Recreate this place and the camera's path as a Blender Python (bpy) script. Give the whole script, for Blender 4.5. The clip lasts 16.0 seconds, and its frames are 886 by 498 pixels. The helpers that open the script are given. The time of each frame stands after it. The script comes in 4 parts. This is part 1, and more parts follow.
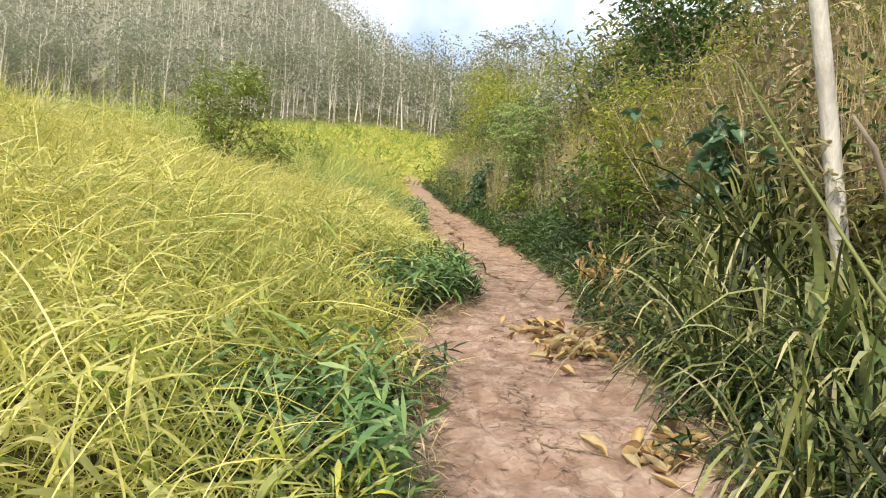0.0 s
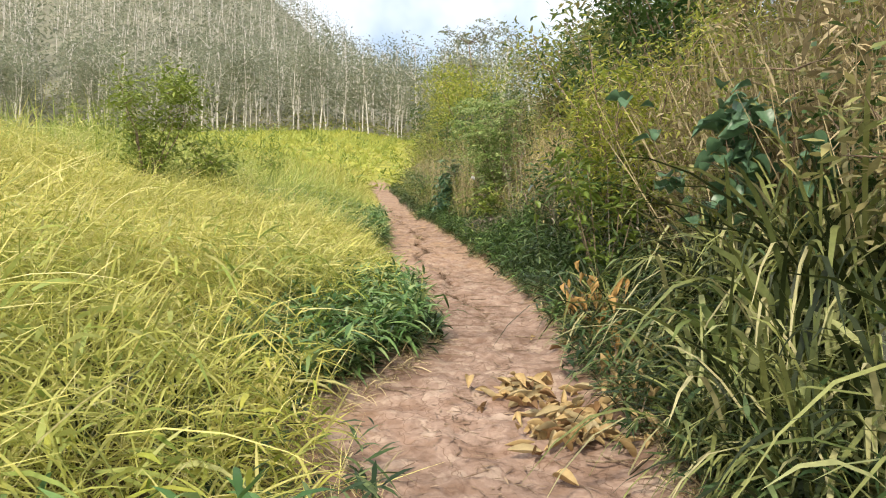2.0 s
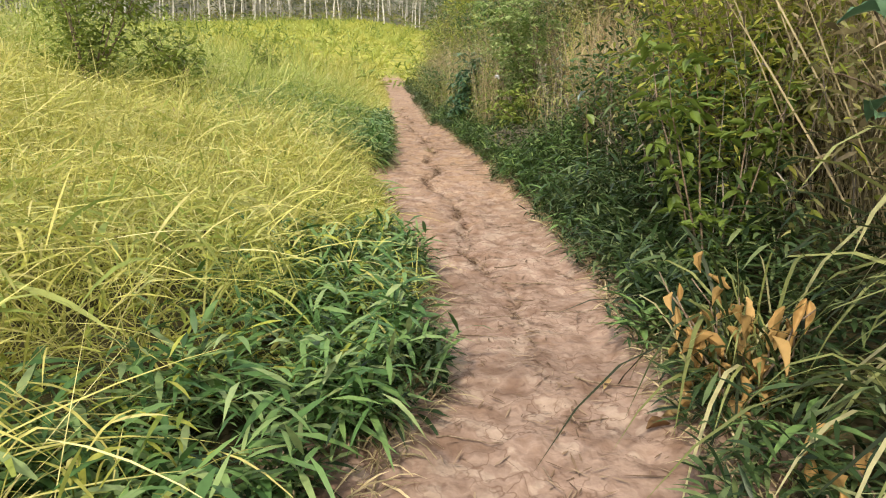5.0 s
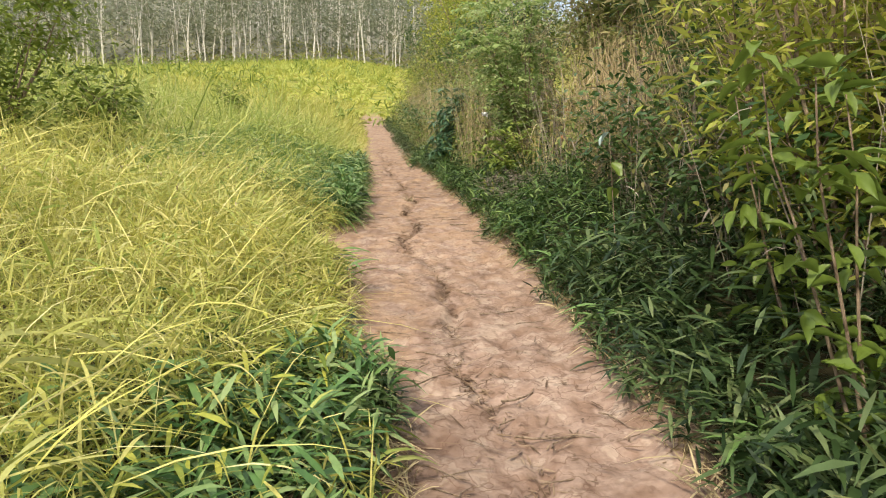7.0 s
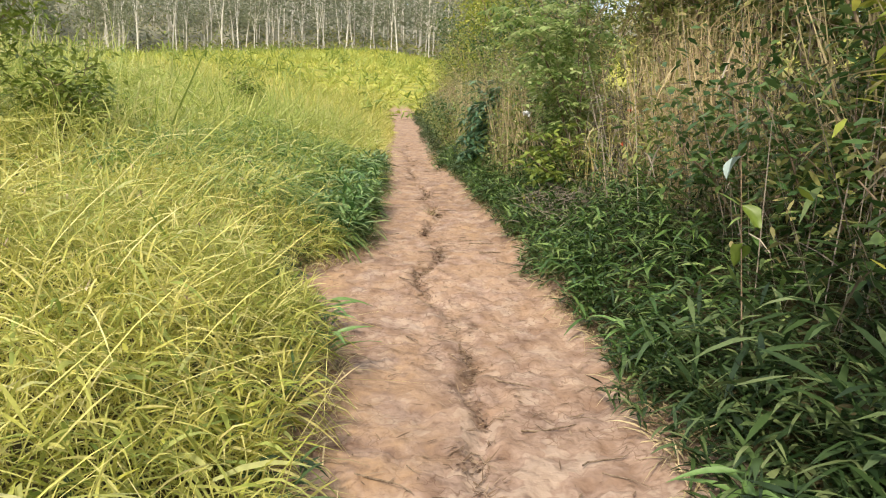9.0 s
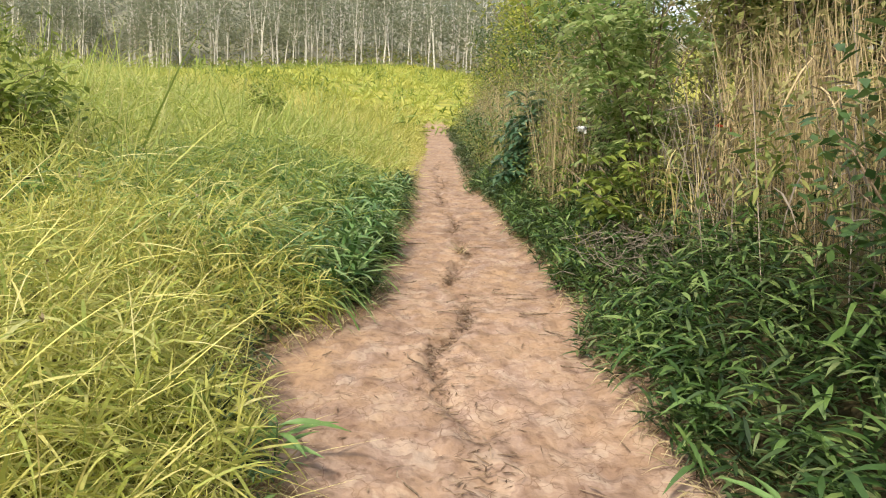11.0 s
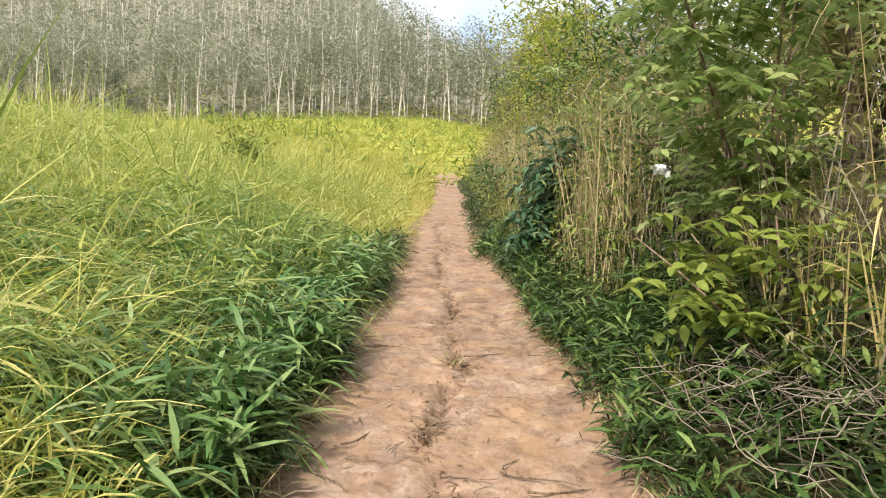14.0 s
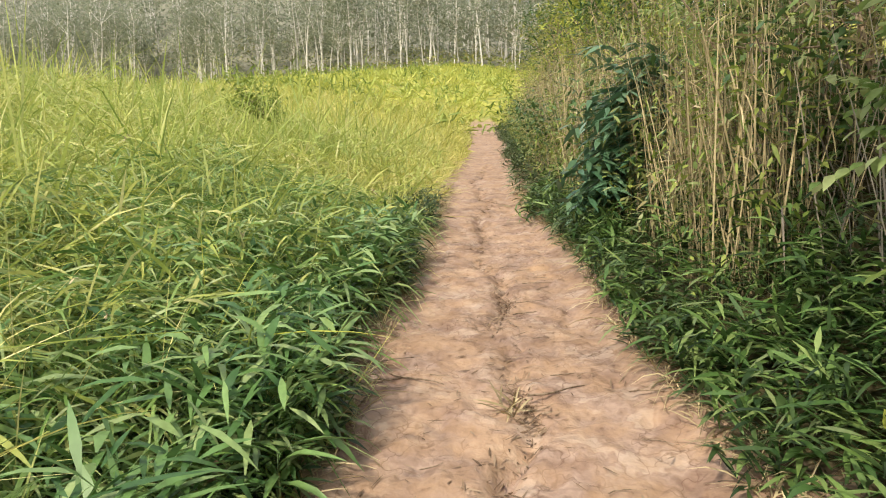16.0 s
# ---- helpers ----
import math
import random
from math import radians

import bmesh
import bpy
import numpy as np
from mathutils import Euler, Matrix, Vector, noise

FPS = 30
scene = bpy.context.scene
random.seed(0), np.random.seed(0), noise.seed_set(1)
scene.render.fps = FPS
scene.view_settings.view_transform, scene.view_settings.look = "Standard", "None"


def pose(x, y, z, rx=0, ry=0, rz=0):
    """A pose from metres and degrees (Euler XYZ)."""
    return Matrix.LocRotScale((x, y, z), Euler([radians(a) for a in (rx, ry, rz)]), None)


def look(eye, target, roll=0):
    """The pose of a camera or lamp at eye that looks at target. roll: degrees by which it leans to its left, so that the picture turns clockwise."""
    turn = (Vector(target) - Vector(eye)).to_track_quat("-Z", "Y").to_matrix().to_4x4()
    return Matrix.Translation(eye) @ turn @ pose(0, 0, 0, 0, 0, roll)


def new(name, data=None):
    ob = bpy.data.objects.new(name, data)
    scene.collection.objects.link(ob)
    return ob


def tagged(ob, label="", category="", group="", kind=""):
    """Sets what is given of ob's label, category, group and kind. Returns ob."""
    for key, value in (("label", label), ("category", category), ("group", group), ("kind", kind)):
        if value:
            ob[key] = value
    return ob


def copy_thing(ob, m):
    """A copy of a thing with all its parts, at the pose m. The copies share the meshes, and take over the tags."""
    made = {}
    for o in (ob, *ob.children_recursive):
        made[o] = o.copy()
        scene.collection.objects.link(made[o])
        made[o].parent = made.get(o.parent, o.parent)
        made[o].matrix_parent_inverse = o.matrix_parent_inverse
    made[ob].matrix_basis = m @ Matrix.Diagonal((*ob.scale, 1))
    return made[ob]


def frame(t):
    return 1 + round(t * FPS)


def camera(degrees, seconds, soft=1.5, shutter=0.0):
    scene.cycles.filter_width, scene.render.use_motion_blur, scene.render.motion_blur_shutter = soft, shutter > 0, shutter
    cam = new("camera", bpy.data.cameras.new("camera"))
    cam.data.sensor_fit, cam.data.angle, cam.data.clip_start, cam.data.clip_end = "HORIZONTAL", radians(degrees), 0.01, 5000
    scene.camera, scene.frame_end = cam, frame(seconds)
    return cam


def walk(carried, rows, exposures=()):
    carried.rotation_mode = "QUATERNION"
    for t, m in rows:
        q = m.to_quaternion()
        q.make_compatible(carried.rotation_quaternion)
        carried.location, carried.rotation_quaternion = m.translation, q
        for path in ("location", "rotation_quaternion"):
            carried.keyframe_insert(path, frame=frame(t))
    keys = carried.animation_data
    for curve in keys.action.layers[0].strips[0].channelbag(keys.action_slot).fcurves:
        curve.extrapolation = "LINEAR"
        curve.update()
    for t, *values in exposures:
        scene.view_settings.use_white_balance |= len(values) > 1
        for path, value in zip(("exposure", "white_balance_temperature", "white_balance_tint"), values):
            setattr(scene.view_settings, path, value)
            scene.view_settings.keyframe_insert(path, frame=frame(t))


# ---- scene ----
# ---- camera and its walk ----
cam = camera(69.4, 16.0, soft=1.1)
METRES, EYE, TILT, LEAN, TURN = 15.0, 1.5, 1.5, -3.5, 0.0
ROWS = [
    (0.0, 0.0, 0.0, 0.0, 0.0, 0.0, -0.0),
    (0.5, 0.0021, 0.0218, 0.0011, -2.86, -1.0, 2.73),
    (1.0, 0.0095, 0.0483, 0.0106, -3.13, -0.44, 4.19),
    (1.5, 0.0091, 0.0756, 0.0103, 1.82, -2.21, 2.63),
    (2.0, 0.0156, 0.0987, 0.0171, -2.27, -0.01, 3.22),
    (2.5, 0.028, 0.1241, 0.0266, -3.63, 0.2, 3.85),
    (3.0, 0.0294, 0.1509, 0.021, -0.05, -2.32, 3.69),
    (5.5, 0.0279, 0.3021, 0.0459, -0.56, -9.19, 2.81),
    (6.0, 0.028, 0.3308, 0.0484, 5.01, -1.93, 3.12),
    (6.5, 0.027, 0.3636, 0.0573, 2.22, -5.92, 1.41),
    (7.0, 0.0331, 0.3956, 0.0569, -2.02, -6.05, 4.21),
    (7.5, 0.0323, 0.4258, 0.0557, 0.69, -5.06, 4.85),
    (8.0, 0.0317, 0.461, 0.0645, -0.86, -5.56, 4.51),
    (8.5, 0.0375, 0.494, 0.0705, -0.36, -6.65, 3.6),
    (11.0, 0.0419, 0.6487, 0.0862, 3.87, -5.05, 2.24),
    (11.5, 0.0459, 0.6827, 0.0861, 4.06, -4.19, 4.06),
    (12.0, 0.0493, 0.7069, 0.0926, 6.61, -3.58, 4.14),
    (12.5, 0.0459, 0.7413, 0.0905, 3.34, -3.75, 4.81),
    (13.0, 0.0467, 0.7744, 0.0939, 2.56, -1.78, 6.38),
    (13.5, 0.0462, 0.8077, 0.0997, 4.11, -0.29, 4.78),
    (14.0, 0.0459, 0.8399, 0.099, 5.24, -0.38, 1.8),
    (14.5, 0.0533, 0.8722, 0.1031, 1.34, 3.64, 5.13),
    (15.0, 0.0556, 0.9064, 0.1099, 5.05, -3.11, 7.24),
    (15.5, 0.0441, 0.9353, 0.1151, 7.25, -4.06, 4.06),
    (16.0, 0.0346, 0.9619, 0.1102, 8.76, -4.68, 5.21),
]
walk(cam, [(t, pose(0, 0, EYE, TILT, LEAN, TURN) @ pose(METRES * x, METRES * y, METRES * z, 90 + pitch, roll, yaw)) for t, x, y, z, yaw, pitch, roll in ROWS],
     [(0.0, 0.55), (5.5, 0.46), (8.0, 0.52), (11.0, 0.54), (14.0, 0.62), (16.0, 0.58)])

# ---- world and sun ----
SUN_ELEVATION, SUN_ROTATION = radians(44), radians(204)
world = bpy.data.worlds.new("sky")
scene.world = world
world.use_nodes = True
wn, wl = world.node_tree.nodes, world.node_tree.links
sky = wn.new("ShaderNodeTexSky")
sky.sky_type = "NISHITA"
sky.sun_disc = False
sky.sun_elevation, sky.sun_rotation = SUN_ELEVATION, SUN_ROTATION
sky.dust_density, sky.air_density = 3.0, 1.2
wback = wn["Background"]
wback.inputs["Strength"].default_value = 0.15
# thin high cloud over the whole sky
wcoord, wnoise, wramp, wmix = wn.new("ShaderNodeTexCoord"), wn.new("ShaderNodeTexNoise"), wn.new("ShaderNodeValToRGB"), wn.new("ShaderNodeMix")
wnoise.inputs["Scale"].default_value, wnoise.inputs["Detail"].default_value = 2.6, 5.0
wramp.color_ramp.elements[0].position, wramp.color_ramp.elements[1].position = 0.36, 0.62
wmix.data_type = "RGBA"
wmix.inputs["B"].default_value = (8.3, 8.4, 8.6, 1)
wl.new(wcoord.outputs["Generated"], wnoise.inputs["Vector"])
wl.new(wnoise.outputs["Fac"], wramp.inputs["Fac"])
wl.new(wramp.outputs["Color"], wmix.inputs["Factor"])
wl.new(sky.outputs["Color"], wmix.inputs["A"])
wl.new(wmix.outputs["Result"], wback.inputs["Color"])

sun = new("sun", bpy.data.lights.new("sun", "SUN"))
sun.data.energy, sun.data.angle, sun.data.color = 3.0, radians(5), (1.0, 0.9, 0.72)
sun_way = Vector((math.sin(SUN_ROTATION) * math.cos(SUN_ELEVATION), math.cos(SUN_ROTATION) * math.cos(SUN_ELEVATION), math.sin(SUN_ELEVATION)))
sun.matrix_world = look(sun_way * 50, (0, 0, 0))

# ---- materials ----
def node_material(name):
    mat = bpy.data.materials.new(name)
    mat.use_nodes = True
    n = mat.node_tree.nodes
    n.clear()
    return mat, n, mat.node_tree.links


def ramp_node(n, stops):
    ramp = n.new("ShaderNodeValToRGB")
    el = ramp.color_ramp.elements
    while len(el) < len(stops):
        el.new(0.5)
    for e, (p, c) in zip(el, stops):
        e.position, e.color = p, (*c, 1)
    return ramp


def leaf_material(name, colours, patch=None, patch_scale=0.6, through_light=0.35, rough=0.55):
    """Leaves and blades: colour by leaf, patches over metres, mottling along the leaf, light through the blade."""
    mat, n, l = node_material(name)
    out, mixs = n.new("ShaderNodeOutputMaterial"), n.new("ShaderNodeMixShader")
    bsdf, trans = n.new("ShaderNodeBsdfPrincipled"), n.new("ShaderNodeBsdfTranslucent")
    geo = n.new("ShaderNodeNewGeometry")
    ramp = ramp_node(n, [(i / (len(colours) - 1), c) for i, c in enumerate(colours)])
    l.new(geo.outputs["Random Per Island"], ramp.inputs["Fac"])
    col = ramp.outputs["Color"]
    if patch:
        noi = n.new("ShaderNodeTexNoise")
        noi.inputs["Scale"].default_value, noi.inputs["Detail"].default_value = patch_scale, 3
        r2 = ramp_node(n, [(0.42, (0, 0, 0)), (0.62, (1, 1, 1))])
        mx = n.new("ShaderNodeMix")
        mx.data_type = "RGBA"
        mx.inputs["B"].default_value = (*patch, 1)
        mul = n.new("ShaderNodeMath")
        mul.operation = "MULTIPLY"
        mul.inputs[1].default_value = 0.7
        l.new(geo.outputs["Position"], noi.inputs["Vector"])
        l.new(noi.outputs["Fac"], r2.inputs["Fac"])
        l.new(r2.outputs["Color"], mul.inputs[0])
        l.new(mul.outputs["Value"], mx.inputs["Factor"])
        l.new(col, mx.inputs["A"])
        col = mx.outputs["Result"]
    fine = n.new("ShaderNodeTexNoise")
    fine.inputs["Scale"].default_value = 28
    hsv = n.new("ShaderNodeHueSaturation")
    mr = n.new("ShaderNodeMapRange")
    mr.inputs["To Min"].default_value, mr.inputs["To Max"].default_value = 0.7, 1.3
    l.new(geo.outputs["Position"], fine.inputs["Vector"])
    l.new(fine.outputs["Fac"], mr.inputs["Value"])
    l.new(mr.outputs["Result"], hsv.inputs["Value"])
    l.new(col, hsv.inputs["Color"])
    col = hsv.outputs["Color"]
    l.new(col, bsdf.inputs["Base Color"])
    l.new(col, trans.inputs["Color"])
    bsdf.inputs["Roughness"].default_value = rough
    bsdf.inputs["Specular IOR Level"].default_value = 0.35
    mixs.inputs[0].default_value = through_light
    l.new(bsdf.outputs[0], mixs.inputs[1])
    l.new(trans.outputs[0], mixs.inputs[2])
    l.new(mixs.outputs[0], out.inputs["Surface"])
    return mat


def bark_material(name, dark, light, scale=6.0):
    mat, n, l = node_material(name)
    out, bsdf = n.new("ShaderNodeOutputMaterial"), n.new("ShaderNodeBsdfPrincipled")
    tc, mp, noi, fine = n.new("ShaderNodeTexCoord"), n.new("ShaderNodeMapping"), n.new("ShaderNodeTexNoise"), n.new("ShaderNodeTexNoise")
    mp.inputs["Scale"].default_value = (1, 1, 0.35)
    noi.inputs["Scale"].default_value, noi.inputs["Detail"].default_value = scale, 6
    fine.inputs["Scale"].default_value = scale * 6
    ramp = ramp_node(n, [(0.35, dark), (0.6, light)])
    bump = n.new("ShaderNodeBump")
    bump.inputs["Strength"].default_value, bump.inputs["Distance"].default_value = 0.6, 0.02
    l.new(tc.outputs["Object"], mp.inputs["Vector"])
    l.new(mp.outputs["Vector"], noi.inputs["Vector"])
    l.new(mp.outputs["Vector"], fine.inputs["Vector"])
    l.new(noi.outputs["Fac"], ramp.inputs["Fac"])
    l.new(fine.outputs["Fac"], bump.inputs["Height"])
    l.new(ramp.outputs["Color"], bsdf.inputs["Base Color"])
    l.new(bump.outputs["Normal"], bsdf.inputs["Normal"])
    bsdf.inputs["Roughness"].default_value = 0.85
    l.new(bsdf.outputs[0], out.inputs["Surface"])
    return mat


def ground_material():
    """Trodden clay where the attribute 'bare' is 1, leaf mould and green growth elsewhere."""
    mat, n, l = node_material("clay_and_mould")
    out, bsdf = n.new("ShaderNodeOutputMaterial"), n.new("ShaderNodeBsdfPrincipled")
    geo, att, dist = n.new("ShaderNodeNewGeometry"), n.new("ShaderNodeAttribute"), n.new("ShaderNodeAttribute")
    att.attribute_name, dist.attribute_name = "bare", "meadow"

    def noise_at(scale, detail=5.0, rough=0.55):
        t = n.new("ShaderNodeTexNoise")
        t.inputs["Scale"].default_value, t.inputs["Detail"].default_value, t.inputs["Roughness"].default_value = scale, detail, rough
        l.new(geo.outputs["Position"], t.inputs["Vector"])
        return t.outputs["Fac"]

    def blend(fac, a, b, kind="MIX"):
        m = n.new("ShaderNodeMix")
        m.data_type, m.blend_type = "RGBA", kind
        for sock, v in ((m.inputs["Factor"], fac), (m.inputs["A"], a), (m.inputs["B"], b)):
            if isinstance(v, tuple):
                sock.default_value = (*v, 1)
            elif isinstance(v, float):
                sock.default_value = v
            else:
                l.new(v, sock)
        return m.outputs["Result"]

    big, mid, small, grit = noise_at(0.9), noise_at(5.5, 3.0, 0.5), noise_at(19.0, 2.5, 0.45), noise_at(90.0, 3.0)
    r1 = ramp_node(n, [(0.36, CLAY_A), (0.47, CLAY_B), (0.5, CLAY_C), (0.56, CLAY_B), (0.6, CLAY_D)])
    l.new(mid, r1.inputs["Fac"])
    r2 = ramp_node(n, [(0.32, (0.8, 0.77, 0.75)), (0.62, (1.12, 1.1, 1.08))])
    l.new(big, r2.inputs["Fac"])
    # The dark low end paints shade into the small dents of the clay.
    r3 = ramp_node(n, [(0.28, (0.62, 0.57, 0.54)), (0.36, (0.95, 0.94, 0.93)), (0.6, (1.06, 1.06, 1.06))])
    l.new(small, r3.inputs["Fac"])
    # Cells darkened between their middles: shade of trodden dents put into the colour.
    dent_cells = n.new("ShaderNodeTexVoronoi")
    dent_cells.inputs["Scale"].default_value = 13.0
    warp = n.new("ShaderNodeVectorMath")
    warp.operation = "MULTIPLY_ADD"
    warp.inputs[1].default_value = (0.25, 0.25, 0.25)
    wob = n.new("ShaderNodeTexNoise")
    wob.inputs["Scale"].default_value = 7.0
    l.new(geo.outputs["Position"], wob.inputs["Vector"])
    l.new(wob.outputs["Color"], warp.inputs[0])
    l.new(geo.outputs["Position"], warp.inputs[2])
    l.new(warp.outputs["Vector"], dent_cells.inputs["Vector"])
    r7 = ramp_node(n, [(0.1, (1.1, 1.1, 1.1)), (0.55, (0.95, 0.93, 0.91)), (0.85, (0.62, 0.56, 0.52))])
    l.new(dent_cells.outputs["Distance"], r7.inputs["Fac"])
    clay = blend(0.7, blend(1.0, r1.outputs["Color"], r2.outputs["Color"], "MULTIPLY"), r3.outputs["Color"], "MULTIPLY")
    clay = blend(0.45, clay, r7.outputs["Color"], "MULTIPLY")
    crack = n.new("ShaderNodeTexVoronoi")
    crack.feature = "DISTANCE_TO_EDGE"
    crack.inputs["Scale"].default_value = 6.5
    l.new(warp.outputs["Vector"], crack.inputs["Vector"])
    r8 = ramp_node(n, [(0.0, (1, 1, 1)), (0.035, (0, 0, 0))])
    l.new(crack.outputs["Distance"], r8.inputs["Fac"])
    r9 = ramp_node(n, [(0.42, (0, 0, 0)), (0.54, (0.8, 0.8, 0.8))])
    l.new(noise_at(2.3, 3.0), r9.inputs["Fac"])
    both = n.new("ShaderNodeMath")
    both.operation = "MULTIPLY"
    l.new(r8.outputs["Color"], both.inputs[0])
    l.new(r9.outputs["Color"], both.inputs[1])
    clay = blend(both.outputs["Value"], clay, (0.13, 0.075, 0.05))
    r4 = ramp_node(n, [(0.35, (0.03, 0.028, 0.014)), (0.6, (0.09, 0.075, 0.035))])
    l.new(mid, r4.inputs["Fac"])
    r5 = ramp_node(n, [(0.38, (0.16, 0.17, 0.03)), (0.6, (0.36, 0.34, 0.06))])
    l.new(noise_at(0.35, 8.0, 0.7), r5.inputs["Fac"])
    wild = blend(dist.outputs["Fac"], r4.outputs["Color"], r5.outputs["Color"])
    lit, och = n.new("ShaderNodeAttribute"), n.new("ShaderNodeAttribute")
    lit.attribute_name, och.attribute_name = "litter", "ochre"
    r6 = ramp_node(n, [(0.38, (0.16, 0.16, 0.11)), (0.6, (0.26, 0.25, 0.19))])
    l.new(mid, r6.inputs["Fac"])
    wild = blend(lit.outputs["Fac"], wild, r6.outputs["Color"])
    # More orange clay tone, broken up by noise, wherever 'ochre' is above 0.
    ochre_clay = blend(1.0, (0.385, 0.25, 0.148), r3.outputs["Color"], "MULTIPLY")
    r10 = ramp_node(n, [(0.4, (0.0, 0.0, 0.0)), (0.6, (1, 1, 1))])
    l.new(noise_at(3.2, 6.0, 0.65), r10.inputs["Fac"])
    ochre_share = n.new("ShaderNodeMath")
    ochre_share.operation = "MULTIPLY"
    l.new(och.outputs["Fac"], ochre_share.inputs[0])
    l.new(r10.outputs["Color"], ochre_share.inputs[1])
    clay = blend(ochre_share.outputs["Value"], clay, ochre_clay)
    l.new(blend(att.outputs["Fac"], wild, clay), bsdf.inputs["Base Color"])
    add = n.new("ShaderNodeMath")
    add.operation = "MULTIPLY_ADD"
    add.inputs[1].default_value = 0.04
    l.new(grit, add.inputs[0])
    l.new(small, add.inputs[2])
    bump = n.new("ShaderNodeBump")
    bump.inputs["Strength"].default_value, bump.inputs["Distance"].default_value = 0.6, 0.025
    l.new(add.outputs["Value"], bump.inputs["Height"])
    l.new(bump.outputs["Normal"], bsdf.inputs["Normal"])
    bsdf.inputs["Roughness"].default_value = 0.92
    bsdf.inputs["Specular IOR Level"].default_value = 0.2
    l.new(bsdf.outputs[0], out.inputs["Surface"])
    return mat


CLAY_A, CLAY_B, CLAY_C, CLAY_D = (0.23, 0.153, 0.113), (0.28, 0.198, 0.156), (0.32, 0.233, 0.184), (0.372, 0.286, 0.228)
M_GROUND = ground_material()
M_MEADOW = leaf_material("meadow_blade", [(0.23, 0.26, 0.05), (0.5, 0.49, 0.11), (0.64, 0.585, 0.17), (0.72, 0.65, 0.27)], (0.4, 0.42, 0.11), 0.5, 0.4)
M_GREENER = leaf_material("greener_meadow_blade", [(0.2, 0.27, 0.05), (0.4, 0.45, 0.1), (0.56, 0.56, 0.16), (0.66, 0.62, 0.28)], (0.3, 0.38, 0.1), 0.6, 0.42)
M_FARMEADOW = leaf_material("far_meadow_blade", [(0.36, 0.4, 0.08), (0.5, 0.5, 0.11), (0.58, 0.55, 0.15)], (0.34, 0.4, 0.09), 0.12, 0.4)
M_LUSH = leaf_material("lush_blade", [(0.08, 0.17, 0.035), (0.19, 0.3, 0.07), (0.33, 0.43, 0.14), (0.48, 0.52, 0.24)], (0.14, 0.23, 0.06), 1.2, 0.35, 0.45)
# Darkest greens carry the shade between leaves, the palest one their highlights.
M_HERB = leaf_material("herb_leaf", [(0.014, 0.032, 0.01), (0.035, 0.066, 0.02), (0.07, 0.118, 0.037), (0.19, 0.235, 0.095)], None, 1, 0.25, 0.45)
M_FRESH = leaf_material("fresh_green_leaf", [(0.03, 0.07, 0.018), (0.07, 0.14, 0.034), (0.14, 0.23, 0.06), (0.27, 0.36, 0.12)], None, 1, 0.32, 0.45)
M_DEEP = leaf_material("deep_green_leaf", [(0.045, 0.11, 0.03), (0.1, 0.2, 0.055), (0.18, 0.29, 0.09), (0.31, 0.39, 0.16)], None, 1, 0.25, 0.42)
M_SHRUB = leaf_material("shrub_leaf", [(0.08, 0.14, 0.03), (0.19, 0.25, 0.06), (0.32, 0.35, 0.1), (0.46, 0.42, 0.16)], (0.34, 0.27, 0.14), 1.5, 0.42)
M_SHRUB_DARK = leaf_material("dark_leaf", [(0.035, 0.085, 0.025), (0.08, 0.145, 0.042), (0.14, 0.21, 0.065)], None, 1, 0.3, 0.4)
M_SHRUB_YELLOW = leaf_material("yellowing_leaf", [(0.2, 0.26, 0.04), (0.36, 0.4, 0.07), (0.52, 0.5, 0.1)], None, 1, 0.45)
M_REED = leaf_material("dry_reed", [(0.2, 0.16, 0.09), (0.42, 0.34, 0.19), (0.6, 0.49, 0.29)], None, 1, 0.2, 0.7)
M_TAN = leaf_material("tan_reed", [(0.26, 0.2, 0.1), (0.48, 0.37, 0.2), (0.64, 0.52, 0.31)], None, 1, 0.25, 0.7)
# Dry reed again, brightened to gold so the colour holds the sun's glow.
M_GOLD = leaf_material("golden_reed", [(0.4, 0.33, 0.13), (0.55, 0.45, 0.2), (0.64, 0.55, 0.3)], None, 1, 0.35, 0.6)
M_DRY = leaf_material("dry_leaf", [(0.3, 0.16, 0.06), (0.45, 0.28, 0.1), (0.55, 0.38, 0.16)], None, 1, 0.15, 0.7)
# Greyish leaves, paled further: the distance haze is mixed into these colours.
M_CROWN = leaf_material("hazed_tree_leaf", [(0.19, 0.22, 0.14), (0.26, 0.285, 0.19), (0.34, 0.33, 0.24)], None, 1, 0.5)
# The near-black blades stand in for the shaded gaps inside the tussocks.
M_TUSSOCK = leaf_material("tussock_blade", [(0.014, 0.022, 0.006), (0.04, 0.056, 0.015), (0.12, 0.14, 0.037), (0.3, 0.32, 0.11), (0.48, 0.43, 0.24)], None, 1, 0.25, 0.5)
M_BROADBLADE = leaf_material("broad_blade", [(0.08, 0.12, 0.03), (0.2, 0.25, 0.08), (0.32, 0.36, 0.14), (0.42, 0.44, 0.2)], None, 1, 0.35, 0.5)
M_STALK = leaf_material("grass_stalk", [(0.52, 0.5, 0.12), (0.68, 0.62, 0.2), (0.74, 0.67, 0.32)], None, 1, 0.2, 0.5)
M_UNDER = leaf_material("meadow_leaf", [(0.14, 0.2, 0.03), (0.34, 0.38, 0.06), (0.52, 0.5, 0.09)], None, 1, 0.35, 0.5)
M_VINE = leaf_material("vine_leaf", [(0.05, 0.12, 0.06), (0.09, 0.17, 0.09), (0.14, 0.23, 0.13)], None, 1, 0.2, 0.35)
M_PINNATE = leaf_material("leaflet", [(0.14, 0.24, 0.06), (0.28, 0.38, 0.12), (0.4, 0.48, 0.19), (0.52, 0.56, 0.28)], None, 1, 0.5, 0.5)
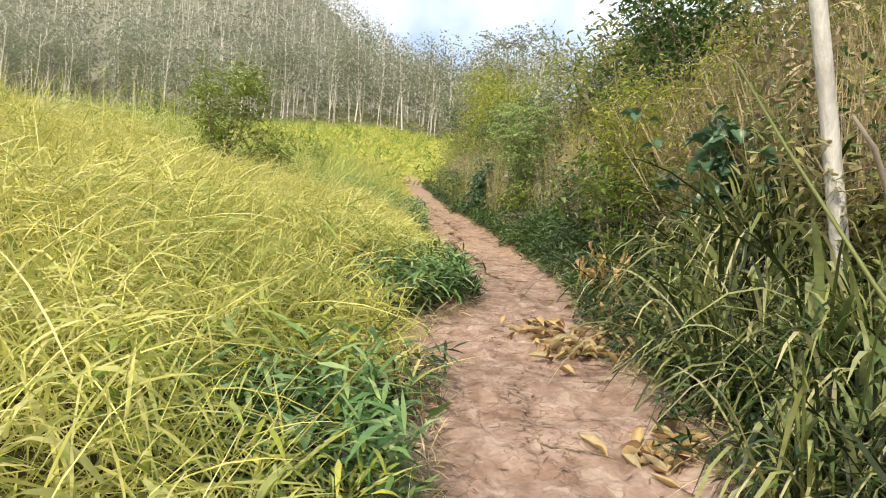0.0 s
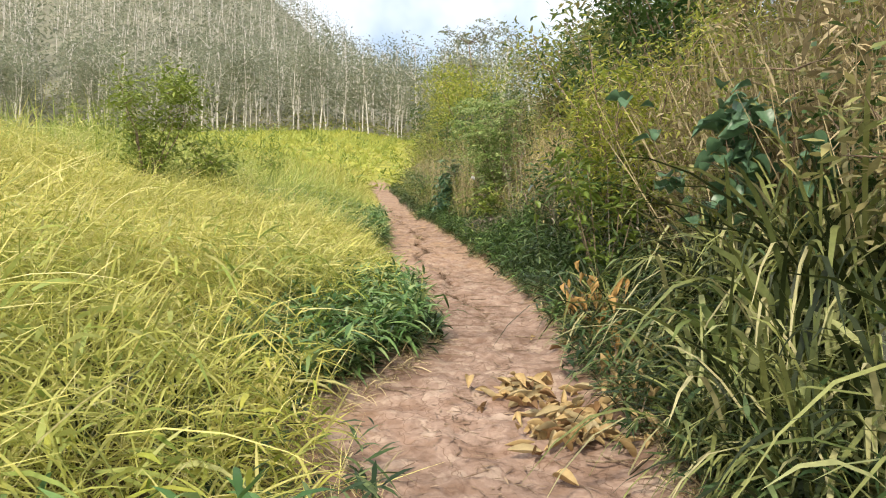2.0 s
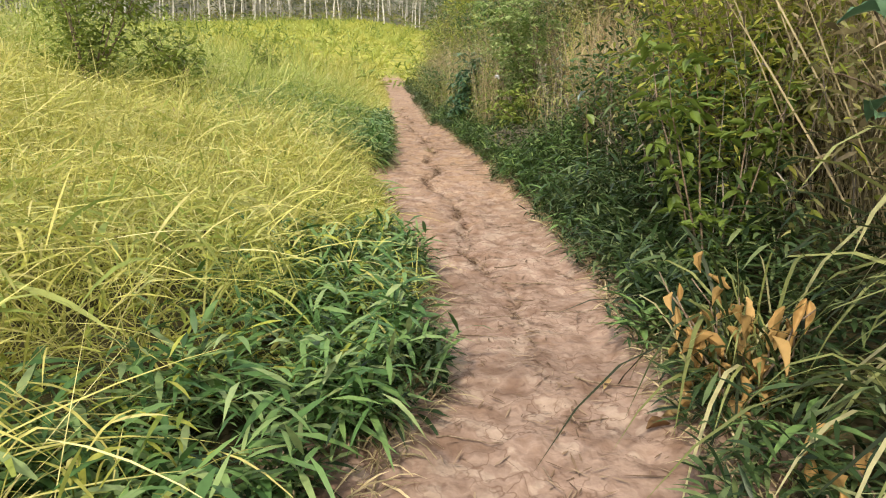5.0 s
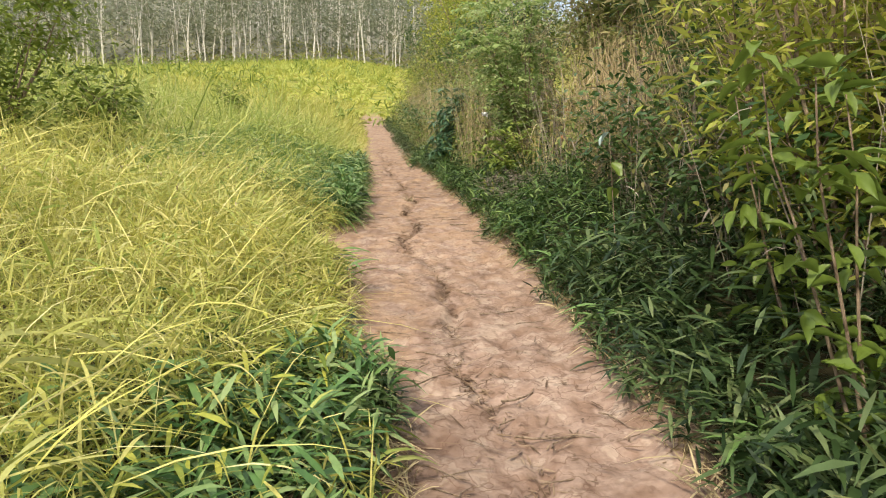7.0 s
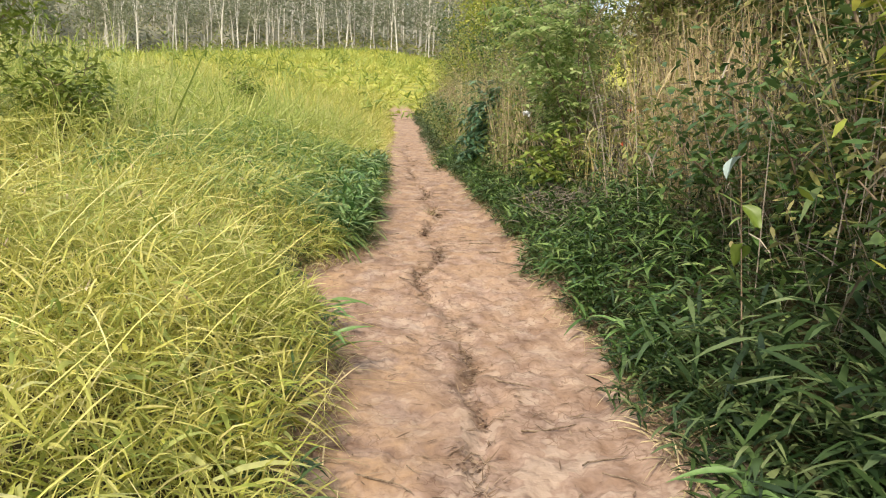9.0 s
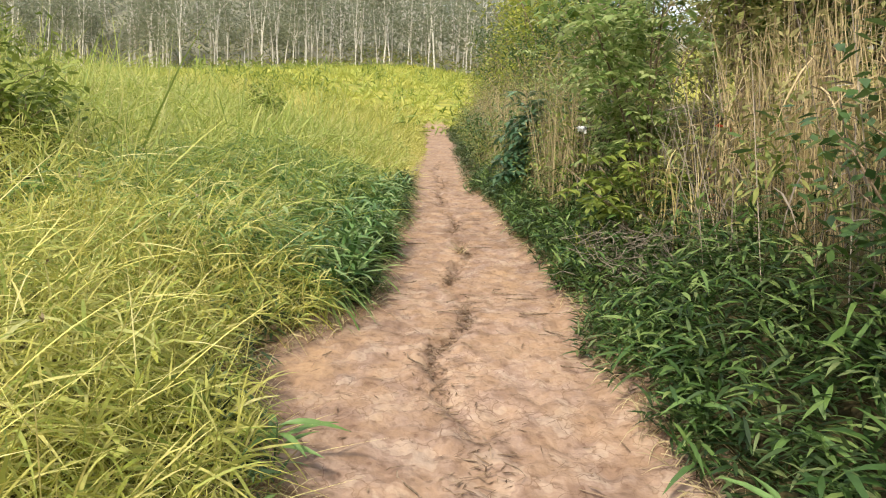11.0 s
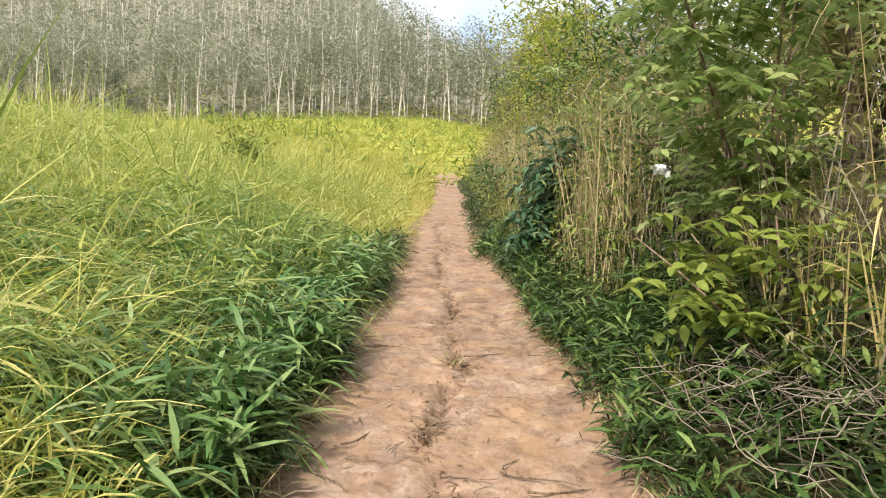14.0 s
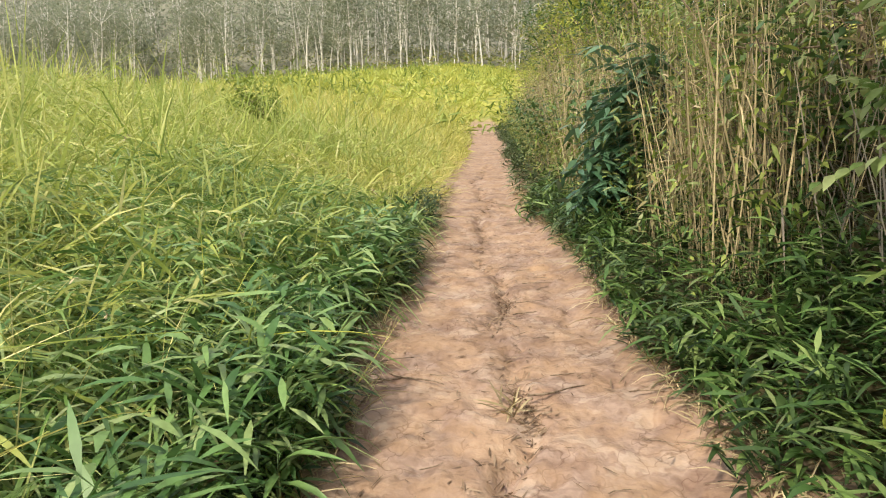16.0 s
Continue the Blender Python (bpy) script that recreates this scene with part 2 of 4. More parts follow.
M_BUSH = leaf_material("bush_leaf", [(0.13, 0.19, 0.035), (0.24, 0.3, 0.06), (0.34, 0.39, 0.09)], None, 1, 0.35, 0.5)
M_PALE_LEAF = leaf_material("pale_leaf", [(0.3, 0.4, 0.36), (0.4, 0.48, 0.44)], None, 1, 0.3, 0.4)
M_BROAD = leaf_material("broad_leaf", [(0.06, 0.12, 0.025), (0.13, 0.2, 0.035), (0.26, 0.3, 0.05)], None, 1, 0.3, 0.4)
M_GREYTWIG = leaf_material("grey_twig", [(0.12, 0.1, 0.08), (0.24, 0.2, 0.16), (0.38, 0.33, 0.26)], None, 1, 0.05, 0.8)
M_HUSK = leaf_material("dry_husk", [(0.28, 0.18, 0.085), (0.42, 0.3, 0.14), (0.54, 0.42, 0.22)], None, 1, 0.1, 0.7)
M_BROWNHUSK = leaf_material("brown_husk", [(0.13, 0.07, 0.035), (0.24, 0.14, 0.06)], None, 1, 0.05, 0.75)
M_LITTER = leaf_material("dark_litter", [(0.1, 0.06, 0.035), (0.2, 0.13, 0.08), (0.32, 0.23, 0.15)], None, 1, 0.0, 0.85)
M_RED = leaf_material("red_leaf", [(0.4, 0.07, 0.03), (0.55, 0.12, 0.06)], None, 1, 0.3, 0.5)
M_WHITE = leaf_material("white_scrap", [(0.6, 0.62, 0.66), (0.72, 0.72, 0.73)], None, 1, 0.2, 0.6)
# Pale bark, with haze over the far trunks lightening it further.
M_PALE_BARK = bark_material("pale_bark", (0.42, 0.38, 0.33), (0.72, 0.68, 0.62), 5)
M_WHITE_BARK = bark_material("white_bark", (0.3, 0.28, 0.25), (0.5, 0.48, 0.44), 9)
M_BARK = bark_material("brown_bark", (0.1, 0.08, 0.055), (0.24, 0.19, 0.14), 12)
M_TWIG = bark_material("twig_bark", (0.12, 0.08, 0.05), (0.3, 0.22, 0.15), 30)

# ---- mesh builders ----
RNG = np.random.default_rng(7)
UP = np.array([0.0, 0.0, 1.0])


def mesh_object(name, verts, loops, sizes, mat, parent=None, label="", smooth=True):
    me = bpy.data.meshes.new(name)
    verts, loops, sizes = np.asarray(verts, np.float32), np.asarray(loops, np.int32), np.asarray(sizes, np.int32)
    me.vertices.add(len(verts))
    me.vertices.foreach_set("co", verts.ravel())
    me.loops.add(len(loops))
    me.loops.foreach_set("vertex_index", loops)
    me.polygons.add(len(sizes))
    me.polygons.foreach_set("loop_start", np.concatenate(([0], np.cumsum(sizes)[:-1])).astype(np.int32))
    me.update(calc_edges=True)
    if smooth:
        me.polygons.foreach_set("use_smooth", np.ones(len(sizes), bool))
    me.materials.append(mat)
    ob = new(name, me)
    if parent:
        ob.parent = parent
    if label:
        ob["label"] = label
    return ob


def unit(v):
    return v / np.maximum(np.linalg.norm(v, axis=-1, keepdims=True), 1e-9)


def strips(base, way, length, width, droop, profile, roll=None):
    """Blades or leaves: a tapering, drooping ribbon each. Returns verts, loops, sizes."""
    base, way = np.asarray(base, float), unit(np.asarray(way, float))
    k, m = len(base), len(profile) - 1
    s = np.linspace(0, 1, m + 1)
    length, width, droop = (np.broadcast_to(np.asarray(a, float), (k,)) for a in (length, width, droop))
    mid = base[:, None] + way[:, None] * (length[:, None] * s)[..., None]
    mid[..., 2] -= (droop * length)[:, None] * s ** 2
    side = np.cross(way, UP) + 1e-4
    side = unit(side)
    if roll is not None:
        other = np.cross(way, side)
        side = side * np.cos(roll)[:, None] + other * np.sin(roll)[:, None]
    half = side[:, None] * (width[:, None] * np.asarray(profile) * 0.5)[..., None]
    left, right = mid - half, mid + half
    pairs = np.stack([left[:, :m], right[:, :m]], axis=2).reshape(k, 2 * m, 3)
    verts = np.concatenate([pairs, mid[:, m:]], axis=1)
    one = []
    for i in range(m - 1):
        one += [2 * i, 2 * i + 1, 2 * i + 3, 2 * i + 2]
    one += [2 * m - 2, 2 * m - 1, 2 * m]
    loops = (np.arange(k)[:, None] * (2 * m + 1) + np.array(one)).ravel()
    return verts.reshape(-1, 3), loops, np.tile([4] * (m - 1) + [3], k)


def joined(parts):
    vs, ls, ss, n = [], [], [], 0
    for v, l, s in parts:
        vs.append(v), ls.append(np.asarray(l) + n), ss.append(s)
        n += len(v)
    return np.concatenate(vs), np.concatenate(ls), np.concatenate(ss)


def tube(points, radii, sides=6):
    """A tapered, bent round stem along points, closed at its end."""
    p, r = np.asarray(points, float), np.asarray(radii, float)
    t = unit(np.gradient(p, axis=0))
    a = unit(np.cross(t, [0.31, 0.95, 0.05]))
    b = np.cross(t, a)
    ang = np.arange(sides) * 2 * np.pi / sides
    ring = p[:, None] + r[:, None, None] * (a[:, None] * np.cos(ang)[None, :, None] + b[:, None] * np.sin(ang)[None, :, None])
    loops, m = [], len(p)
    for i in range(m - 1):
        for j in range(sides):
            q = (j + 1) % sides
            loops += [i * sides + j, i * sides + q, (i + 1) * sides + q, (i + 1) * sides + j]
    sizes = [4] * ((m - 1) * sides) + [sides]
    loops += list(range((m - 1) * sides, m * sides))
    return ring.reshape(-1, 3), np.array(loops), np.array(sizes)


def ways(k, low, high, rng=RNG):
    """k random directions that rise between low and high degrees above level."""
    a, e = rng.uniform(0, 2 * np.pi, k), np.radians(rng.uniform(low, high, k))
    return np.stack([np.cos(a) * np.cos(e), np.sin(a) * np.cos(e), np.sin(e)], axis=1)


GRASS = (0.6, 1.0, 0.7, 0.0)
LEAF = (0.18, 1.0, 0.75, 0.0)
SHORT_LEAF = (0.3, 1.0, 0.0)

# ---- the lie of the land ----
SLOPE = 0.142
EDGE_Y = [-3, 3.0, 4.5, 5.0, 5.5, 6.2, 7.0, 8.6, 9.6, 10.6, 12.2, 13.1, 14.0, 14.6, 15.2, 16.5, 17.2, 18.8, 20.4, 23.7, 27.5, 32, 38, 45, 54]
EDGE_L = [-0.1, -0.06, -0.02, -0.5, -0.35, 0.05, 0.32, 0.3, 0.23, -0.15, -0.3, -0.72, -1.02, -0.62, -0.45, -0.64, -0.58, -0.75, -0.8, -1.1, -1.45, -1.78, -2.35, -3.0, -4.0]
EDGE_R = [1.2, 1.24, 1.35, 1.42, 1.4, 1.4, 1.42, 1.53, 1.53, 1.52, 1.56, 1.42, 1.34, 1.32, 1.3, 1.2, 1.08, 0.76, 0.66, 0.05, -0.3, -0.62, -0.95, -1.7, -2.7]
# how far the path lies over an even slope
SAG_Y = [-30, 0, 4.7, 7, 9, 11, 13, 15, 17, 19, 22, 26, 46]
SAG_Z = [0.1, 0.14, 0.22, 0.2, 0.13, 0.06, 0.02, 0.05, 0.08, 0.14, 0.2, 0.24, 0.24]


def path_left(y):
    return np.interp(y, EDGE_Y, EDGE_L)


def path_right(y):
    return np.interp(y, EDGE_Y, EDGE_R)


def rut_line(y):
    """The wandering line of the washed-out rut."""
    return (path_left(y) + path_right(y)) / 2 + 0.1 * np.sin(y * 1.1) + 0.06 * np.sin(y * 2.9 + 1) + 0.03 * np.sin(y * 7.3)


def smooth_step(a, b, v):
    t = np.clip((v - a) / (b - a), 0, 1)
    return t * t * (3 - 2 * t)


def hills(x, y):
    """Height of the ground without its small relief."""
    x, y = np.asarray(x, float), np.asarray(y, float)
    mid = (path_left(y) + path_right(y)) / 2
    off = x - mid
    base = SLOPE * np.clip(y, -30, 46) + 0.0004 * np.clip(y - 26, 0, 20) ** 2 + np.interp(y, SAG_Y, SAG_Z)
    base = base + 0.235 * np.clip(y - 46, 0, 110) + 0.30 * np.clip(y - 156, 0, 180)
    lift = 0.17 * np.clip(-off - 1.2, 0, 10) + 0.07 * np.clip(-off - 5, 0, 12) * smooth_step(8, 22, y) * (1 - smooth_step(60, 120, y)) - 0.03 * np.clip(-off - 20, 0, 40)
    lift = lift + 0.42 * np.clip(y - 165, 0, 170) * smooth_step(0, -110, x)
    bank = 0.5 * np.clip(off - 1.2, 0, 3.0) + 0.1 * np.clip(off - 4.2, 0, 40)
    return base + lift * smooth_step(-40, 10, y) + bank


def grown_noise(x, y, f, seed):
    """Cheap smooth value noise."""
    s = np.zeros_like(x)
    g = np.random.default_rng(seed)
    for i in range(7):
        a, ph, k = g.uniform(0, 6.28), g.uniform(0, 6.28), f * g.uniform(0.6, 1.7)
        s += np.sin(k * (x * np.cos(a) + y * np.sin(a)) + ph)
    return s / 7


def clods(x, y, weight):
    """Trodden clods and sharp-edged dents of the bare clay."""
    out = np.zeros(np.shape(x))
    flat, xs, ys = out.ravel(), np.ravel(x), np.ravel(y)
    for i in np.nonzero(np.ravel(weight) > 0.02)[0]:
        u, v = float(xs[i]), float(ys[i])
        if v > 36:
            continue
        big = noise.noise(Vector((u * 4.2, v * 3.4, 0.0)))
        mid = noise.noise(Vector((u * 9.5, v * 8.0, 5.0)))
        small = noise.noise(Vector((u * 19, v * 17, 9.0)))
        dent = max(0.0, noise.noise(Vector((u * 5.5, v * 4.5, 21.0))) - 0.22)
        scuff = abs(noise.noise(Vector((u * 7.0, v * 6.0, 33.0))))
        flat[i] = 0.024 * big + 0.017 * mid + 0.011 * small - 0.12 * min(dent, 0.16) - 0.014 * max(0.0, 0.12 - scuff) / 0.12
    return flat.reshape(np.shape(x))


def ground_height(x, y):
    x, y = np.asarray(x, float), np.asarray(y, float)
    l, r = path_left(y), path_right(y)
    inside = smooth_step(l - 0.12, l + 0.15, x) * (1 - smooth_step(r - 0.15, r + 0.1, x))
    near = 1 - smooth_step(35, 60, y)
    z = hills(x, y)
    z = z + near * (0.05 * grown_noise(x, y, 1.3, 1) + 0.015 * grown_noise(x, y, 5.0, 2))
    z = z + near * inside * (clods(x, y, inside * near) - 0.06)
    depth = 0.045 + 0.03 * np.sin(y * 2.3) + 0.02 * np.sin(y * 5.3)
    z = z - near * np.maximum(depth, 0.01) * np.exp(-((x - rut_line(y)) / 0.06) ** 2) * smooth_step(7, 10, y)
    return z


def spread(v0, v1, fine0, fine1, step, grow=1.13):
    inner = np.arange(fine0, fine1 + step / 2, step)
    out, s, v = [], step, fine1
    while v < v1:
        s *= grow
        v += s
        out.append(v)
    back, s, v = [], step, fine0
    while v > v0:
        s *= grow
        v -= s
        back.append(v)
    return np.concatenate([back[::-1], inner, out])


def build_ground():
    xs, ys = spread(-700, 700, -1.3, 1.9, 0.036), spread(-250, 1200, 1.8, 20.5, 0.04, 1.05)
    gx, gy = np.meshgrid(xs, ys)
    gz = ground_height(gx, gy)
    nx, ny = len(xs), len(ys)
    idx = np.arange(nx * ny).reshape(ny, nx)
    quads = np.stack([idx[:-1, :-1], idx[:-1, 1:], idx[1:, 1:], idx[1:, :-1]], axis=-1).reshape(-1)
    ob = mesh_object("ground", np.stack([gx, gy, gz], -1).reshape(-1, 3), quads, [4] * ((nx - 1) * (ny - 1)), M_GROUND)
    l, r = path_left(gy), path_right(gy)
    wob = 0.12 * grown_noise(gx, gy, 5.0, 9)
    bare = smooth_step(l - 0.42, l - 0.26, gx + 2 * wob) * (1 - smooth_step(r + 0.22, r + 0.36, gx + 2 * wob)) * (1 - smooth_step(52, 56, gy))
    meadow = smooth_step(25, 45, gy) * (1 - smooth_step(150, 165, gy))
    litter = smooth_step(150, 160, gy)
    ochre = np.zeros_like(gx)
    # Spots where the clay turns more orange, then an even rise up the path.
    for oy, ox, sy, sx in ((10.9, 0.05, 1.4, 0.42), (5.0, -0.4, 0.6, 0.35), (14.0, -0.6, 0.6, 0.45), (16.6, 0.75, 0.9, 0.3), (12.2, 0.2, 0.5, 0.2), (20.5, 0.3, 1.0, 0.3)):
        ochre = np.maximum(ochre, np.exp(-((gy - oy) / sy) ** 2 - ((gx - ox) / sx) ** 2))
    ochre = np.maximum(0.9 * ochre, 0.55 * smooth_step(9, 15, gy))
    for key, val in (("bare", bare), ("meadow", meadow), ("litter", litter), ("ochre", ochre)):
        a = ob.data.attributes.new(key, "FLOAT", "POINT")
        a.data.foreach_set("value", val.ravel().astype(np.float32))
    tagged(ob, "trodden pinkish clay path through sloping green land", "ground", kind="structure")


build_ground()


def on_ground(x, y, dz=0.0):
    return np.stack([x, y, ground_height(x, y) + dz], axis=-1)


# ---- meadow grass ----
def open_fringe(x, y):
    """Where low broad-leaved growth, and no tall grass, lines the left edge: 1 inside, 0 outside."""
    along = smooth_step(2.2, 2.6, y) * (1 - smooth_step(3.2, 3.6, y)) + smooth_step(5.5, 6.2, y) * (1 - smooth_step(9.2, 9.7, y)) + smooth_step(14.8, 15.4, y) * (1 - smooth_step(16.6, 17.2, y))
    wide = 0.62 + 0.3 * grown_noise(x, y, 2.4, 71)
    return along * (1 - smooth_step(wide, wide + 0.4, path_left(y) - x))


def meadow_patch(name, x0, x1, y0, y1, per_m2, length, width, mat, label, lean=(15, 75), edge=0.0, blades=6, droop=(0.1, 0.6)):
    """Tussocks of long blades left of the path."""
    count = int((x1 - x0) * (y1 - y0) * per_m2 / blades)
    x, y = RNG.uniform(x0, x1, count), RNG.uniform(y0, y1, count)
    keep = x < path_left(y) - edge + 0.1 * grown_noise(x, y, 3.0, 21)
    x, y = x[keep], y[keep]
    thin = RNG.uniform(0, 1, len(x)) < 0.75 + 0.5 * grown_noise(x, y, 1.6, 5) - (0.0 if mat is M_LUSH else 0.95 * open_fringe(x, y))
    x, y = np.repeat(x[thin], blades), np.repeat(y[thin], blades)
    k = len(x)
    x, y = x + RNG.normal(0, 0.05, k), y + RNG.normal(0, 0.05, k)
    tall = (1 + 0.5 * grown_noise(x, y, 1.1, 6) + 0.25 * grown_noise(x, y, 3.5, 8)) * (0.45 + 0.55 * smooth_step(0.0, 0.9, path_left(y) - x))
    v, l, s = strips(on_ground(x, y, -0.02), ways(k, *lean), RNG.uniform(*length, k) * tall, RNG.uniform(*width, k), RNG.uniform(*droop, k), GRASS, RNG.uniform(-1.2, 1.2, k))
    return tagged(mesh_object(name, v, l, s, mat), label, "grass", kind="stuff")


def canopy_height(x, y):
    """How high the matted top of the meadow stands over the ground."""
    top = 0.62 + 0.3 * grown_noise(x, y, 1.1, 6) + 0.16 * grown_noise(x, y, 3.5, 8)
    return np.maximum(top, 0.2) * (0.3 + 0.7 * smooth_step(-0.1, 1.1, path_left(y) - x)) * (1 + 0.5 * smooth_step(2.5, 6, path_left(y) - x))


def matted_grass(name, x0, x1, y0, y1, per_m2, length, width, mat, label, edge=0.0, depth=(0.45, 1.1), lean=(-25, 78), droop=(0.1, 1.0), profile=(0.5, 1.0, 0.9, 0.55, 0.0)):
    """Leaves and stems that lie across one another in the top of the meadow, in swathes that fall one way."""
    count = int((x1 - x0) * (y1 - y0) * per_m2)
    x, y = RNG.uniform(x0, x1, count), RNG.uniform(y0, y1, count)
    keep = (x < path_left(y) - edge + 0.14 * grown_noise(x, y, 3.0, 21)) & (RNG.uniform(0, 1, count) < 0.8 + 0.6 * grown_noise(x, y, 2.2, 15) - (0.0 if mat is M_LUSH else 0.92 * open_fringe(x, y)))
    x, y = x[keep], y[keep]
    k = len(x)
    fall = 2.5 * grown_noise(x, y, 0.9, 17) + RNG.uniform(-3.14, 3.14, k) * RNG.choice([0.35, 1.0], k, p=(0.3, 0.7))
    up = np.radians(RNG.uniform(*lean, k))
    way = np.stack([np.cos(fall) * np.cos(up), np.sin(fall) * np.cos(up), np.sin(up)], 1)
    base = on_ground(x, y, 0.0)
    base[:, 2] += canopy_height(x, y) * RNG.uniform(*depth, k)
    v, l, s = strips(base, way, RNG.uniform(*length, k), RNG.uniform(*width, k), RNG.uniform(*droop, k), profile, RNG.uniform(-1.3, 1.3, k))
    return tagged(mesh_object(name, v, l, s, mat), label, "grass", kind="stuff")


meadow_patch("meadow_grass", -2.8, 0.4, 0.6, 15.5, 330, (0.45, 0.95), (0.007, 0.017), M_MEADOW, "tall yellow-green meadow grass leaning over the path edge", edge=0.15, lean=(0, 75), droop=(0.2, 1.0))
matted_grass("matted_grass", -2.8, 0.4, 0.6, 15.0, 850, (0.16, 0.42), (0.006, 0.014), M_MEADOW, "matted yellow-green grass leaves lying across one another", edge=0.1)
matted_grass("matted_grass", -2.8, 0.4, 11.5, 15.5, 450, (0.16, 0.42), (0.006, 0.015), M_GREENER, "matted green and yellow grass leaves lying across one another", edge=0.1)
matted_grass("matted_grass", -2.8, 0.4, 0.6, 14.5, 110, (0.2, 0.45), (0.014, 0.028), M_GREENER, "broader green grass leaves among the matted meadow", edge=0.1, droop=(0.3, 1.1))
matted_grass("fallen_stem", -3.2, 0.3, 0.8, 16.5, 100, (0.35, 0.95), (0.0035, 0.0075), M_STALK, "long straw-yellow grass stems fallen across the meadow", edge=0.45, depth=(0.55, 1.1), lean=(-5, 60), droop=(0.0, 0.5))
matted_grass("matted_grass", -7.5, -2.8, 1.5, 16, 330, (0.2, 0.55), (0.01, 0.02), M_MEADOW, "matted yellow-green grass leaves on the sunlit slope")
matted_grass("fallen_stem", -9, -3.0, 2, 18, 20, (0.6, 1.2), (0.005, 0.01), M_STALK, "long straw-yellow grass stems leaning over the slope", depth=(0.6, 1.1), lean=(-5, 45), droop=(0.0, 0.4))
matted_grass("matted_grass", -10, -1.2, 15.5, 30, 130, (0.22, 0.6), (0.012, 0.026), M_GREENER, "matted green and yellow grass leaves on the slope", edge=0.3)
matted_grass("matted_grass", -3.6, -0.4, 14.6, 22, 420, (0.18, 0.5), (0.01, 0.024), M_LUSH, "green grass leaves lying across one another beside the path", edge=0.05, lean=(-30, 45), droop=(0.3, 1.1))
matted_grass("fallen_stem", -5, -0.4, 14.5, 24, 24, (0.5, 1.1), (0.003, 0.007), M_UNDER, "long pale grass stems crossing over the green grass", edge=0.5, depth=(0.6, 1.2), lean=(0, 60), droop=(0.0, 0.7))
meadow_patch("meadow_grass", -3.4, -0.2, 15.5, 24, 220, (0.6, 1.2), (0.008, 0.018), M_GREENER, "yellow-green grass mixed into lush green grass", edge=0.4)
meadow_patch("lush_grass", -3.4, -0.2, 15.0, 22, 380, (0.6, 1.3), (0.012, 0.028), M_LUSH, "lush green long-bladed grass beside the path", edge=0.1, droop=(0.4, 1.1))
meadow_patch("meadow_grass", -9, -2.8, 1.5, 15, 120, (0.8, 1.5), (0.012, 0.026), M_MEADOW, "tall sunlit yellow-green meadow grass on the slope", lean=(-5, 78), droop=(0.1, 0.9))
meadow_patch("meadow_grass", -9, -2.8, 15, 34, 130, (0.9, 1.8), (0.014, 0.034), M_GREENER, "tall green and yellow meadow grass on the slope", lean=(0, 82), droop=(0.1, 0.9))
meadow_patch("meadow_grass", -3.4, -0.6, 24, 50, 300, (0.5, 1.0), (0.012, 0.028), M_MEADOW, "tall yellow-green meadow grass beside the far path", edge=0.1)
meadow_patch("meadow_grass", -40, -9, 3, 56, 42, (0.8, 1.6), (0.025, 0.05), M_MEADOW, "sunlit yellow-green grass across the hillside")
meadow_patch("meadow_grass", -9, -2, 34, 60, 100, (0.6, 1.2), (0.025, 0.05), M_MEADOW, "sunlit yellow-green grass across the hillside")
meadow_patch("far_meadow_grass", -80, 20, 50, 152, 6.0, (0.6, 1.6), (0.08, 0.2), M_FARMEADOW, "bright yellow-green grass on the far slope", edge=-60)
meadow_patch("meadow_grass", -7, 0, -7, 0.6, 90, (0.6, 1.3), (0.02, 0.04), M_MEADOW, "tall yellow-green meadow grass behind the start", edge=0.15)
meadow_patch("lush_grass", -2.9, -0.2, 15.0, 21.5, 200, (0.9, 1.7), (0.014, 0.03), M_LUSH, "long arching green grass blades beside the path", edge=0.25, lean=(25, 80), droop=(0.6, 1.3), blades=5)
meadow_patch("seed_stalk", -7, 0.2, 1.0, 34, 75, (0.7, 1.4), (0.003, 0.007), M_STALK, "long pale yellow seed stalks leaning through the meadow", lean=(5, 80), blades=2, droop=(0.0, 0.45))
meadow_patch("tall_weed", -5.5, -1.6, 17, 26, 22, (1.0, 2.0), (0.012, 0.028), M_GREENER, "tall green and yellow weeds beside the path", lean=(20, 82), blades=6, droop=(0.2, 0.9))
meadow_patch("tall_weed", -14, -3.2, 17, 34, 18, (1.5, 2.9), (0.016, 0.036), M_GREENER, "tall upright green weeds standing out of the meadow", lean=(35, 86), blades=6, droop=(0.1, 0.8))
meadow_patch("tall_weed", -11, -4.5, 5, 16, 7, (1.2, 2.1), (0.01, 0.02), M_STALK, "tall upright weeds standing out of the meadow", lean=(55, 88), blades=5, droop=(0.0, 0.3))


